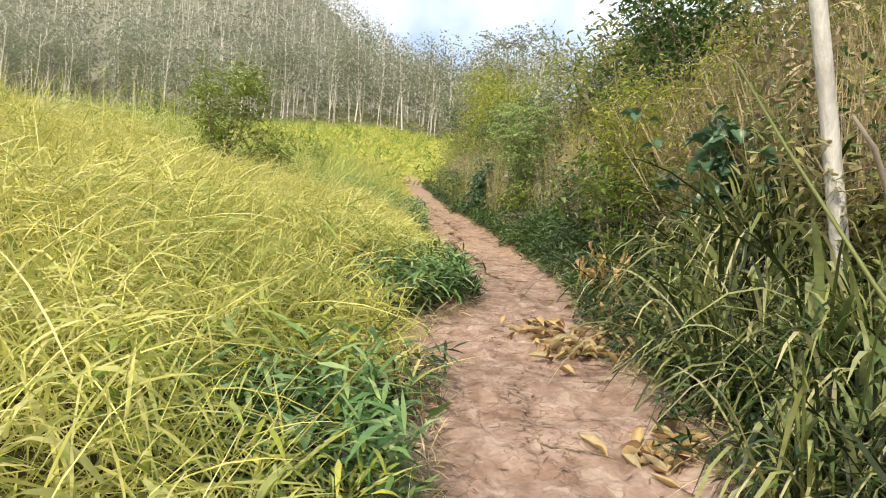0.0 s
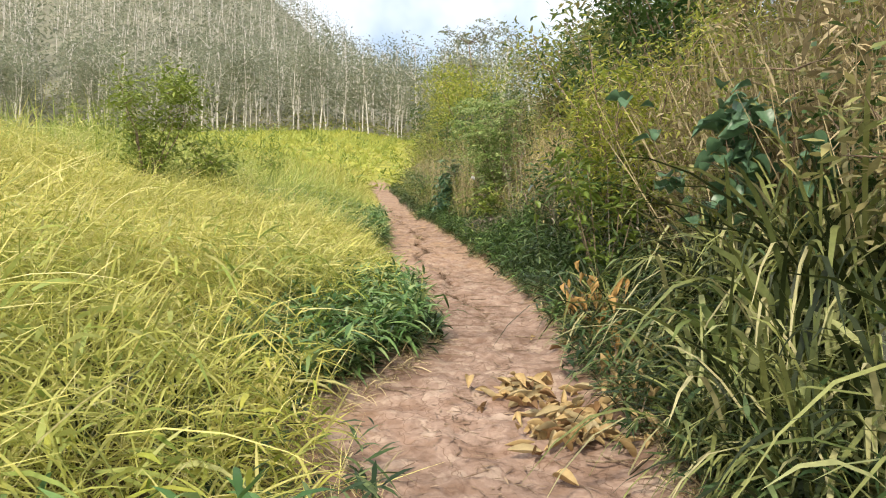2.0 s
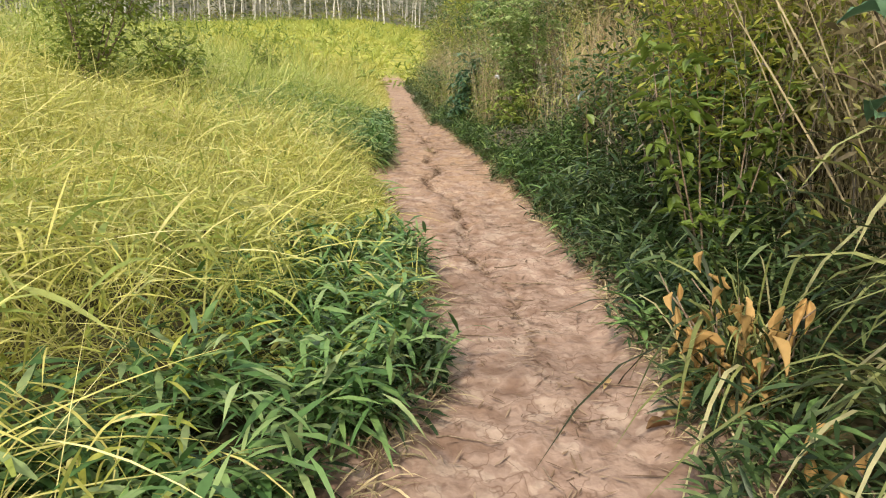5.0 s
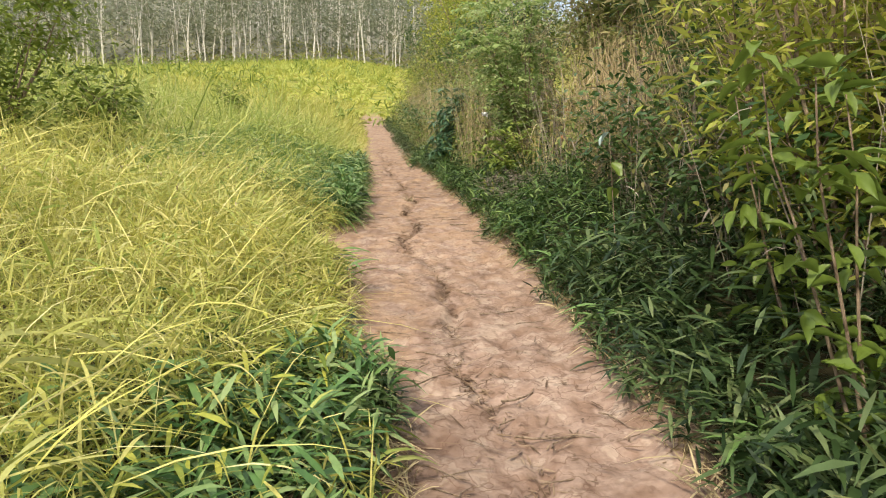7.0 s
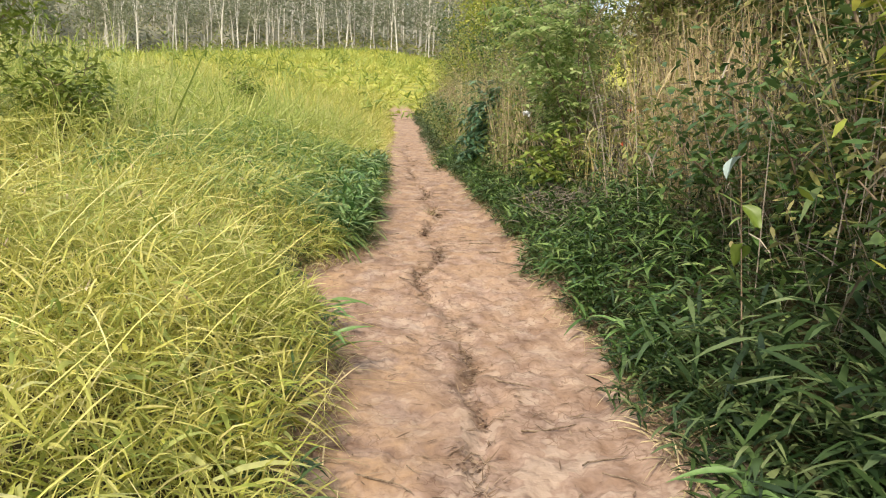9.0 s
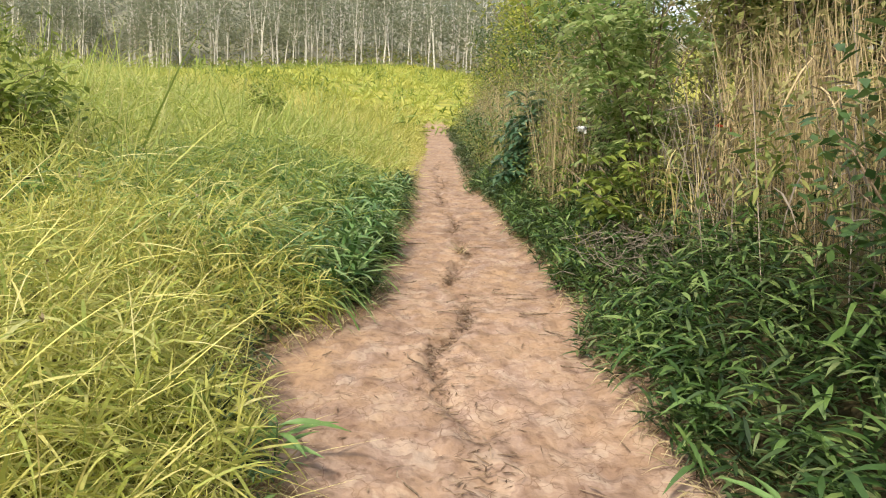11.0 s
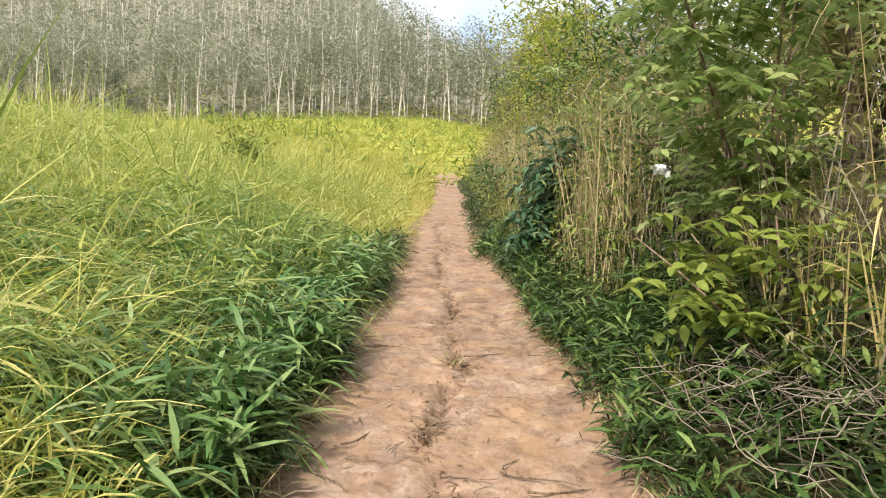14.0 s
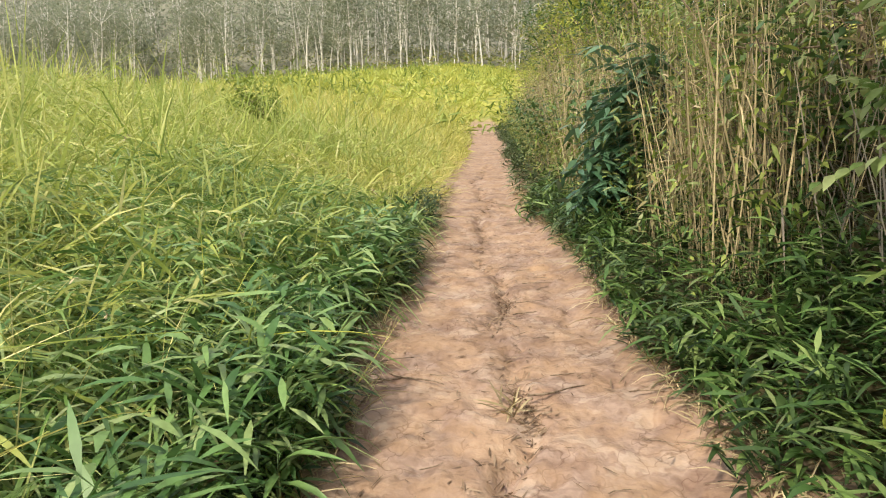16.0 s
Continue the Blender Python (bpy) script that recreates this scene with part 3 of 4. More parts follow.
# ---- low broad-leaved grass along both edges ----
def herb_band(name, xs, ys, height, leaf, mat, label, leaves=9):
    keep = RNG.uniform(0, 1, len(xs)) < 0.62 + 0.9 * grown_noise(xs, ys, 6.0, 61)
    xs, ys = xs[keep], ys[keep]
    k = len(xs)
    h = RNG.uniform(*height, k) * (0.75 + 0.9 * np.clip(xs - path_right(ys), 0, 1.2))
    root = on_ground(xs, ys)
    rise = unit(np.stack([RNG.normal(0, 0.28, k), RNG.normal(0, 0.28, k), np.ones(k)], 1))
    f = np.tile(np.linspace(0.25, 1, leaves), k)
    base = np.repeat(root, leaves, 0) + np.repeat(rise * h[:, None], leaves, 0) * f[:, None]
    n = len(base)
    v, l, s = strips(base, ways(n, -10, 55), RNG.uniform(*leaf, n), RNG.uniform(0.075, 0.125, n) * leaf[1], RNG.uniform(0.1, 0.6, n), LEAF, RNG.uniform(-0.6, 0.6, n))
    return tagged(mesh_object(name, v, l, s, mat), label, "grass", kind="stuff")


def right_points(count, y0, y1, near, far):
    y = RNG.uniform(y0, y1, count)
    return path_right(y) + 0.2 * grown_noise(y, y, 2.2, 31) + near + (far - near) * RNG.uniform(0, 1, count), y


def left_points(count, y0, y1, near, far):
    y = RNG.uniform(y0, y1, count)
    if far < 1.0:
        thick = smooth_step(5.6, 6.4, y) * (1 - smooth_step(9.2, 10, y)) + smooth_step(14.4, 15.2, y) + (1 - smooth_step(3.2, 3.8, y))
        y = y[RNG.uniform(0, 1, count) < 0.22 + thick]
        count = len(y)
    return path_left(y) - near - (far - near) * RNG.uniform(0, 1, count) ** 1.5 - 0.22 * grown_noise(y, y, 2.5, 32), y


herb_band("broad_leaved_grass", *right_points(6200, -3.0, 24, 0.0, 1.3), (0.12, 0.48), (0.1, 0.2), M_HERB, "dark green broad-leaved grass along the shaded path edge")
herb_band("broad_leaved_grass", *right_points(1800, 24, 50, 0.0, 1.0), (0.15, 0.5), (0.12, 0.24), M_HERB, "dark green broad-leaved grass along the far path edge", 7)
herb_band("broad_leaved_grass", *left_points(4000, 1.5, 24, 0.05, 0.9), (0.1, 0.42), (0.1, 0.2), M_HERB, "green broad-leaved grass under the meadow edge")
herb_band("large_leaved_grass", *left_points(1000, 14.9, 20.5, 0.15, 1.7), (0.35, 0.85), (0.17, 0.33), M_DEEP, "lush green broad-bladed grass beside the path")
herb_band("large_leaved_grass", *left_points(230, 2.3, 3.5, 0.1, 1.1), (0.3, 0.6), (0.15, 0.27), M_DEEP, "broad dark green grass leaves at the meadow edge", 7)
herb_band("large_leaved_grass", *left_points(900, 5.6, 9.5, 0.1, 1.3), (0.3, 0.62), (0.15, 0.27), M_DEEP, "broad dark green grass leaves under the meadow edge", 7)
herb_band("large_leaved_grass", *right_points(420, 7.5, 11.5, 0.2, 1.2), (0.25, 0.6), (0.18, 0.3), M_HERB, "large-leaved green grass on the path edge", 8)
herb_band("large_leaved_grass", *right_points(1500, 11.5, 24, 0.05, 1.2), (0.2, 0.5), (0.14, 0.26), M_FRESH, "fresh green large-leaved grass on the path edge", 9)
herb_band("meadow_leaf", *left_points(4200, 13, 32, 2.0, 7.5), (0.4, 1.1), (0.14, 0.32), M_GREENER, "yellow-green leafy growth among the far meadow grass", 6)
herb_band("meadow_leaf", *left_points(1900, 1, 14, 0.3, 4.5), (0.25, 0.8), (0.09, 0.2), M_UNDER, "yellow-green leafy growth among the meadow grass", 6)


# ---- shrubs of the bank ----
def shrub(name, height, radius, leaf, count, mat, stems=6, wide=0.42, seed=0, label="", category="shrub", hang=(-35, 45)):
    g = np.random.default_rng(seed)
    root = new(name)
    tips = []
    for i in range(stems):
        tubes = []
        a = g.uniform(0, 6.28)
        reach, top = radius * g.uniform(0.3, 0.95), height * g.uniform(0.6, 1.0)
        s = np.linspace(0, 1, 6)
        bend = np.stack([np.cos(a) * reach * s ** 1.4, np.sin(a) * reach * s ** 1.4, top * s], 1) + g.normal(0, 0.04 * height / 3, (6, 3)) * s[:, None]
        tubes.append(tube(bend, np.linspace(0.018, 0.004, 6) * (0.6 + height / 4), 5))
        tips.append(bend)
        for j in range(4):
            st = bend[g.integers(2, 6)]
            d = ways(1, 5, 60, g)[0] * radius * g.uniform(0.35, 0.8)
            tw = st + d * np.linspace(0, 1, 4)[:, None] + g.normal(0, 0.02, (4, 3)) * np.linspace(0, 1, 4)[:, None]
            tubes.append(tube(tw, np.linspace(0.008, 0.002, 4), 4))
            tips.append(tw)
        mesh_object("stem", *joined(tubes), M_TWIG, root)
    pts = np.concatenate(tips)
    pts = pts[pts[:, 2] > 0.12 * height]
    pick = g.integers(0, len(pts), count)
    base = pts[pick] + g.normal(0, 1, (count, 3)) * np.array([0.2, 0.2, 0.16]) * radius
    base[:, 2] = np.maximum(base[:, 2], 0.05)
    v, l, s = strips(base, ways(count, *hang, g), g.uniform(0.7, 1.2, count) * leaf, g.uniform(0.8, 1.2, count) * leaf * wide, g.uniform(0, 0.5, count), SHORT_LEAF, g.uniform(-0.8, 0.8, count))
    mesh_object("foliage", v, l, s, mat, root)["kind"] = "stuff"
    return tagged(root, label, category)


def place(ob, x, y, turn=0.0, dz=-0.03):
    ob.matrix_basis = pose(x, y, float(ground_height(x, y)) + dz, 0, 0, turn)
    return ob


g = np.random.default_rng(40)
LOW = [shrub("shrub", 1.5, 0.75, 0.095, 1100, m, 5, w, 50 + i, t) for i, (m, w, t) in enumerate([
    (M_SHRUB, 0.4, "leafy green shrub on the bank"), (M_SHRUB_DARK, 0.45, "dark green leafy shrub on the bank"), (M_SHRUB, 0.3, "narrow-leaved green shrub on the bank")])]
MID = [shrub("shrub", 2.9, 1.1, 0.115, 2000, m, 6, w, 60 + i, t) for i, (m, w, t) in enumerate([
    (M_SHRUB, 0.27, "tall tangled green shrub on the bank"), (M_SHRUB, 0.2, "tall narrow-leaved shrub on the bank"), (M_SHRUB_YELLOW, 0.28, "tall shrub with yellowing leaves on the bank"), (M_SHRUB_DARK, 0.26, "tall dark-leaved shrub on the bank")])]
HIGH = [shrub("small_tree", 5.2, 1.7, 0.185, 1900, m, 6, w, 70 + i, t, "tree") for i, (m, w, t) in enumerate([
    (M_SHRUB, 0.4, "small bushy tree behind the hedge"), (M_SHRUB_DARK, 0.4, "dark bushy tree behind the hedge"), (M_SHRUB_YELLOW, 0.35, "small tree with yellow-green leaves behind the hedge")])]


def hedge_row(kinds, off, y0, y1, step, jitter, group):
    first = set()
    y = y0
    while y < y1:
        i = int(g.integers(0, len(kinds)))
        x = float(path_right(y)) + off + g.uniform(-jitter, jitter)
        if off < 2.5 and 13.2 < y < 18.2:
            y += step
            continue
        if i not in first:
            first.add(i)
            place(kinds[i], x, y, g.uniform(0, 360))
            tagged(kinds[i], group=group)
        else:
            m = pose(x, y, float(ground_height(x, y)) - 0.03, 0, 0, g.uniform(0, 360))
            tagged(copy_thing(kinds[i], m), group=group)
        y += step * g.uniform(0.75, 1.25)


hedge_row(LOW, 1.35, 7.2, 20, 0.9, 0.15, "low shrubs of the hedge")
hedge_row(LOW, 0.95, 20, 42, 0.95, 0.15, "low shrubs of the hedge")
hedge_row(LOW, 1.8, 2.0, 7.2, 0.8, 0.2, "low shrubs of the hedge")
hedge_row(MID, 2.0, 7.6, 46, 1.0, 0.25, "tall shrubs of the hedge")
hedge_row(MID[::2], 1.25, 8.2, 10.4, 0.9, 0.1, "tall shrubs of the hedge")
hedge_row(MID, 3.9, -1.0, 8.0, 0.9, 0.25, "tall shrubs of the hedge")
hedge_row(HIGH, 3.5, 10.5, 20, 1.4, 0.4, "small trees behind the hedge")
hedge_row(HIGH[::2], 5.8, -1.0, 23, 1.3, 0.4, "small trees behind the hedge")
hedge_row(HIGH, 7.8, 3.0, 30, 1.8, 0.4, "small trees behind the hedge")
hedge_row(MID, 4.0, 19, 36, 1.5, 0.4, "tall shrubs of the hedge")
hedge_row(HIGH, 2.8, 27.5, 36, 1.6, 0.4, "small trees behind the hedge")
hedge_row(HIGH, 3.6, 36, 52, 2.0, 0.5, "small trees behind the hedge")


# ---- reeds, tussocks and plants of the bank ----
def reed_stand(name, y0, y1, near, far, count, height, mat, label, lean=(72, 90), width=(0.004, 0.008)):
    x, y = right_points(count, y0, y1, near, far)
    k = len(x)
    h = RNG.uniform(*height, k)
    way = ways(k, *lean)
    stalk = strips(on_ground(x, y), way, h, RNG.uniform(*width, k), RNG.uniform(0, 0.08, k), (0.9, 1.0, 0.9, 0.0), RNG.uniform(-1.5, 1.5, k))
    m = int(k * 0.9)
    pick = RNG.integers(0, k, m)
    f = RNG.uniform(0.3, 0.95, m)
    base = on_ground(x, y)[pick] + way[pick] * (h[pick] * f)[:, None]
    blade = strips(base, ways(m, -60, 60), RNG.uniform(0.15, 0.4, m), RNG.uniform(0.008, 0.016, m), RNG.uniform(0.2, 0.9, m), GRASS, RNG.uniform(-1, 1, m))
    return tagged(mesh_object(name, *joined([stalk, blade]), mat), label, "reeds", kind="stuff")


reed_stand("dry_reed", 13.4, 16.2, 1.45, 2.0, 460, (1.3, 2.3), M_TAN, "dry orange-tan reeds standing in the hedge")
reed_stand("dry_reed", 18.3, 31, 0.62, 1.35, 1700, (0.9, 2.6), M_REED, "pale dry reeds standing along the hedge")
reed_stand("dry_reed", 3.0, 10.5, 1.5, 2.7, 1700, (1.0, 2.3), M_REED, "tan dry reeds and stalks on the bank")
reed_stand("dry_reed", 2.5, 9.5, 2.3, 3.3, 1000, (1.4, 2.9), M_REED, "tall straw-coloured reeds behind the bank", (66, 89), (0.005, 0.012))
reed_stand("dry_reed", 5.5, 12.5, 1.5, 2.5, 1300, (1.2, 2.8), M_REED, "bright straw-coloured dry reeds leaning over the bank", (58, 88), (0.006, 0.014))
reed_stand("dry_reed", 18.4, 24, 0.55, 1.0, 260, (0.8, 2.3), M_REED, "pale dry reeds standing at the front of the hedge", (74, 90), (0.006, 0.012))
reed_stand("golden_reed", 15.3, 16.2, 0.85, 1.15, 45, (0.7, 1.3), M_GOLD, "dry reeds coloured sunlit gold under the feather-leaved shrub", (68, 88), (0.006, 0.012))
reed_stand("dead_stalk", 8, 46, 0.8, 1.9, 1500, (0.8, 2.2), M_GREYTWIG, "grey dead stalks in the hedge", (66, 88), (0.004, 0.009))


def hedge_leaves(name, y0, y1, near, far, count, top, leaf, mat, label):
    """Small leaves of climbers all through the hedge's face, in loose clusters."""
    n = count // 9
    x, y = right_points(n, y0, y1, near, far)
    z = RNG.uniform(0.2, 1, n) ** 0.8 * top * (0.45 + 0.55 * (x - path_right(y) - near) / (far - near + 0.1))
    c = np.repeat(on_ground(x, y) + np.stack([0 * z, 0 * z, z], 1), 9, 0)
    k = len(c)
    c = c + RNG.normal(0, 0.13, (k, 3))
    return tagged(mesh_object(name, *strips(c, ways(k, -50, 40), RNG.uniform(0.6, 1.3, k) * leaf, RNG.uniform(0.22, 0.36, k) * leaf, RNG.uniform(0, 0.6, k), LEAF, RNG.uniform(-0.8, 0.8, k)), mat), label, "climber", kind="stuff")


hedge_leaves("climbing_leaf", 18.5, 36, 0.45, 1.6, 9000, 2.6, 0.085, M_SHRUB, "small green leaves climbing through the reeds")
hedge_leaves("climbing_leaf", 17.8, 26, 0.45, 1.1, 3000, 2.4, 0.075, M_BUSH, "small green leaves twined round the reeds")
hedge_leaves("climbing_leaf", 18.5, 36, 0.5, 1.5, 4000, 2.4, 0.1, M_PINNATE, "pale green leaves climbing through the reeds")
hedge_leaves("climbing_leaf", 7.5, 18, 1.0, 2.4, 6000, 2.2, 0.1, M_SHRUB, "small green leaves climbing over the bank")
hedge_leaves("climbing_leaf", 3, 9, 1.8, 3.4, 1500, 2.6, 0.1, M_SHRUB, "small green leaves climbing over the bank")
hedge_leaves("dry_hanging_leaf", 5.5, 10, 1.4, 2.8, 2800, 3.4, 0.14, M_REED, "tan dry leaves hanging over the bank")
hedge_leaves("yellowing_climber", 3.5, 8.5, 2.2, 3.6, 2400, 3.4, 0.11, M_SHRUB_YELLOW, "yellow-green climber leaves over the bank")
hedge_leaves("yellowing_climber", 6.5, 10.5, 1.2, 2.5, 2600, 3.2, 0.1, M_SHRUB_YELLOW, "yellow-green climber leaves over the bank")


def grass_tussock(seed, blades, length, width, mat, label):
    g = np.random.default_rng(seed)
    root = new("grass_tussock")
    for i in range(4):
        k = blades // 4
        base = np.stack([g.normal(0, 0.09, k), g.normal(0, 0.09, k), np.zeros(k)], 1)
        v, l, s = strips(base, ways(k, 50, 88, g), g.uniform(*length, k), g.uniform(*width, k), g.uniform(0.45, 1.25, k), (0.35, 0.7, 0.95, 1.0, 0.9, 0.6, 0.0), g.uniform(-0.9, 0.9, k))
        mesh_object("sheaf", v, l, s, mat, root)["kind"] = "stuff"
    return tagged(root, label, "grass", "tall tussocks on the path edge")


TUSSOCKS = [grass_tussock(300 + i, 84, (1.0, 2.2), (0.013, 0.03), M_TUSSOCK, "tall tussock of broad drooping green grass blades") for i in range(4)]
g = np.random.default_rng(11)
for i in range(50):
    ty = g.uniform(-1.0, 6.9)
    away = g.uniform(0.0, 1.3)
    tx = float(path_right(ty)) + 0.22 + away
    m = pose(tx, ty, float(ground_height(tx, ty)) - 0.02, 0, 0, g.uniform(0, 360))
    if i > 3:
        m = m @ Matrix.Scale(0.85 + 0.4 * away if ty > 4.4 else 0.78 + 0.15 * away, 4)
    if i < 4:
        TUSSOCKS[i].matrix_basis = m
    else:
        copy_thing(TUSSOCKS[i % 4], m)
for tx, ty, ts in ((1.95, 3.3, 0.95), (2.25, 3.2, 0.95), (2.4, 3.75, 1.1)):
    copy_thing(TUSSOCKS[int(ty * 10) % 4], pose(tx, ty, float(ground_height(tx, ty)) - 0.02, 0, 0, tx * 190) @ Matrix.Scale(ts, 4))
for tx, ty in ((-0.95, 4.6), (-1.3, 4.4)):
    copy_thing(TUSSOCKS[int(ty * 10) % 4], pose(tx, ty, float(ground_height(tx, ty)) - 0.02, 0, 0, ty * 90) @ Matrix.Scale(0.5, 4))


BROAD_TUSSOCKS = [grass_tussock(320 + i, 32, (0.9, 1.7), (0.026, 0.05), M_BROADBLADE, "tussock of broad pale green strap-like blades") for i in range(2)]
for i, (tx, ty, ts) in enumerate(((2.05, 4.9, 1.0), (2.3, 5.3, 1.1), (1.95, 4.2, 0.75), (2.2, 3.4, 0.8), (1.8, 5.6, 0.7), (1.75, 2.5, 0.7), (2.0, 3.45, 1.05), (2.2, 3.7, 1.15), (2.42, 3.6, 1.2), (2.15, 3.2, 1.0), (2.5, 3.9, 1.1), (1.85, 4.6, 0.9), (1.95, 5.1, 1.05), (2.15, 4.55, 1.15), (2.35, 4.8, 1.25), (1.72, 4.95, 0.7))):
    m = pose(tx, ty, float(ground_height(tx, ty)) - 0.02, 0, 0, 70 * i) @ Matrix.Scale(ts, 4)
    if i < 2:
        BROAD_TUSSOCKS[i].matrix_basis = m
    else:
        copy_thing(BROAD_TUSSOCKS[i % 2], m)


def fronds(base, way, length, pairs, leaf, wide, droop, g):
    """Feathered leaves: leaflets in pairs along a drooping rib. Returns the ribs and the leaflets."""
    k = len(base)
    ribs = strips(base, way, length, 0.006, droop, (1, 0.9, 0.7, 0.0))
    f = np.tile(np.repeat(np.linspace(0.2, 1.0, pairs), 2), k)
    side = unit(np.cross(way, UP) + 1e-4)
    b, w, sd = np.repeat(base, pairs * 2, 0), np.repeat(way, pairs * 2, 0), np.repeat(side, pairs * 2, 0)
    ln, dr = np.repeat(length, pairs * 2), np.repeat(droop, pairs * 2)
    pt = b + w * (ln * f)[:, None]
    pt[:, 2] -= dr * ln * f ** 2
    sign = np.tile([1.0, -1.0], k * pairs)
    n = len(pt)
    d = sd * sign[:, None] + w * 0.35 + g.normal(0, 0.18, (n, 3)) - UP * 0.25
    return ribs, strips(pt, d, g.uniform(0.8, 1.15, n) * leaf, g.uniform(0.85, 1.1, n) * leaf * wide, g.uniform(0.1, 0.5, n), LEAF, g.normal(0, 0.35, n))


def feathered_shrub(name, seed, height, spread_r, count, frond, pairs, leaf, wide, mat, label, toward=(-1.0, -0.3), rise=(-5, 50), sag=(0.15, 0.5)):
    g = np.random.default_rng(seed)
    root = new(name)
    spots, out = [], []
    for i in range(6):
        a = g.uniform(0, 6.28)
        sv = np.linspace(0, 1, 6)
        off = np.array([np.cos(a), np.sin(a)]) * spread_r * g.uniform(0.2, 0.8) + np.array(toward) * spread_r * 0.5
        bend = np.stack([off[0] * sv ** 1.5, off[1] * sv ** 1.5, height * g.uniform(0.65, 1.0) * sv], 1)
        mesh_object("stem", *tube(bend, np.linspace(0.016, 0.005, 6), 5), M_TWIG, root)
        spots.append(bend[2:])
    spots = np.concatenate(spots)
    base = spots[g.integers(0, len(spots), count)] + g.normal(0, 0.12 * spread_r, (count, 3))
    ribs, leaves = fronds(base, ways(count, *rise, g), g.uniform(0.7, 1.2, count) * frond, pairs, leaf, wide, g.uniform(*sag, count), g)
    mesh_object("rib_spray", *ribs, M_BROAD, root)["kind"] = "stuff"
    mesh_object("leaflet_spray", *leaves, mat, root)["kind"] = "stuff"
    return tagged(root, label, "shrub")


place(feathered_shrub("feather_leaved_shrub", 401, 3.1, 1.05, 270, 0.5, 8, 0.092, 0.5, M_PINNATE, "feather-leaved green shrub overhanging the path"), 2.25, 16.9)
place(feathered_shrub("feather_leaved_shrub", 402, 1.9, 0.8, 90, 0.45, 9, 0.08, 0.4, M_PINNATE, "tall feather-leaved shrub in the hedge"), 2.3, 20.0)
place(feathered_shrub("feather_leaved_shrub", 403, 1.2, 0.7, 55, 0.34, 5, 0.11, 0.5, M_BUSH, "low shrub with bright yellow-green leaflets"), 2.1, 16.1)
place(feathered_shrub("feather_leaved_shrub", 404, 2.4, 0.8, 90, 0.36, 7, 0.08, 0.4, M_SHRUB_YELLOW, "shrub with yellow-green leaflets on the bank"), 3.4, 11.2)
place(feathered_shrub("drooping_dark_plant", 405, 1.85, 0.75, 130, 0.5, 5, 0.26, 0.22, M_VINE, "dark green plant with long drooping leaves beside the path", (0, 0), (0, 60), (0.4, 1.0)), 1.12, 20.9)


def leaf_shape(length, width, bend, curl, g):
    """One leaf along x: cupped across, bent along, with a wavy edge."""
    sv, cv = np.linspace(0, 1, 7), np.linspace(-1, 1, 5)
    prof = np.array([0.08, 0.6, 0.95, 1.0, 0.8, 0.45, 0.03])
    wave = g.normal(0, 0.06 + 0.1 * curl, (7, 5)) * width
    verts = [[length * sv[i], prof[i] * width * 0.5 * c * (1 - 0.3 * curl), prof[i] * width * (0.25 + curl * 0.6) * c * c - bend * length * sv[i] ** 2 + wave[i, j] * abs(c)] for i in range(7) for j, c in enumerate(cv)]
    loops = [q for i in range(6) for j in range(4) for q in (i * 5 + j, i * 5 + j + 1, i * 5 + j + 6, i * 5 + j + 5)]
    return np.array(verts), loops, [4] * 24


def leaf_bush(name, seed, height, radius, count, leaf, wide, mat, label, rise=(-40, 30)):
    """A plant of a few stems whose large leaves stand apart, each a part of its own."""
    g = np.random.default_rng(seed)
    root = new(name)
    spots = []
    for i in range(5):
        a, sv = g.uniform(0, 6.28), np.linspace(0, 1, 6)
        r = radius * g.uniform(0.3, 1.0)
        bend = np.stack([np.cos(a) * r * sv, np.sin(a) * r * sv, height * g.uniform(0.6, 1.0) * sv], 1) + g.normal(0, 0.02, (6, 3)) * sv[:, None]
        mesh_object("stem", *tube(bend, np.linspace(0.01, 0.003, 6), 5), M_TWIG, root)
        spots.append(bend[1:])
    spots = np.concatenate(spots)
    shapes = []
    for i in range(6):
        withered = mat is M_DRY
        v, l, s = leaf_shape(leaf * g.uniform(0.7, 1.25), leaf * wide * g.uniform(0.85, 1.15), g.uniform(-0.3, 0.5) if withered else g.uniform(0.1, 0.45), g.uniform(0.5, 1.1) if withered else 0.1, g)
        shapes.append(mesh_object("leaf", v, l, s, mat, root))
    for i in range(count):
        ob = shapes[i] if i < 6 else shapes[i % 6].copy()
        if i >= 6:
            scene.collection.objects.link(ob)
        q = spots[g.integers(0, len(spots))] + g.normal(0, 0.06, 3)
        ob.matrix_basis = pose(*q, g.normal(0, 25), -g.uniform(*rise), g.uniform(0, 360))
    return tagged(root, label, "plant")


place(leaf_bush("broad_leaved_bush", 501, 1.8, 0.6, 190, 0.15, 0.42, M_BROAD, "bush with broad yellow-green leaves at the path edge"), 2.2, 8.3)
place(leaf_bush("broad_leaved_bush", 502, 1.7, 0.6, 150, 0.15, 0.4, M_BROAD, "bush with broad yellow-green leaves on the bank"), 2.5, 9.4)
place(leaf_bush("round_leaved_vine", 503, 1.6, 0.8, 170, 0.16, 0.85, M_VINE, "climbing plant with large round blue-green leaves"), 2.8, 5.95)
place(leaf_bush("round_leaved_vine", 504, 1.9, 1.2, 130, 0.16, 0.85, M_VINE, "climbing plant with large round blue-green leaves"), 2.85, 6.6)
place(leaf_bush("withered_plant", 505, 0.75, 0.4, 46, 0.13, 0.36, M_DRY, "withered plant with hanging orange-brown leaves", (-85, -30)), 1.8, 6.95)
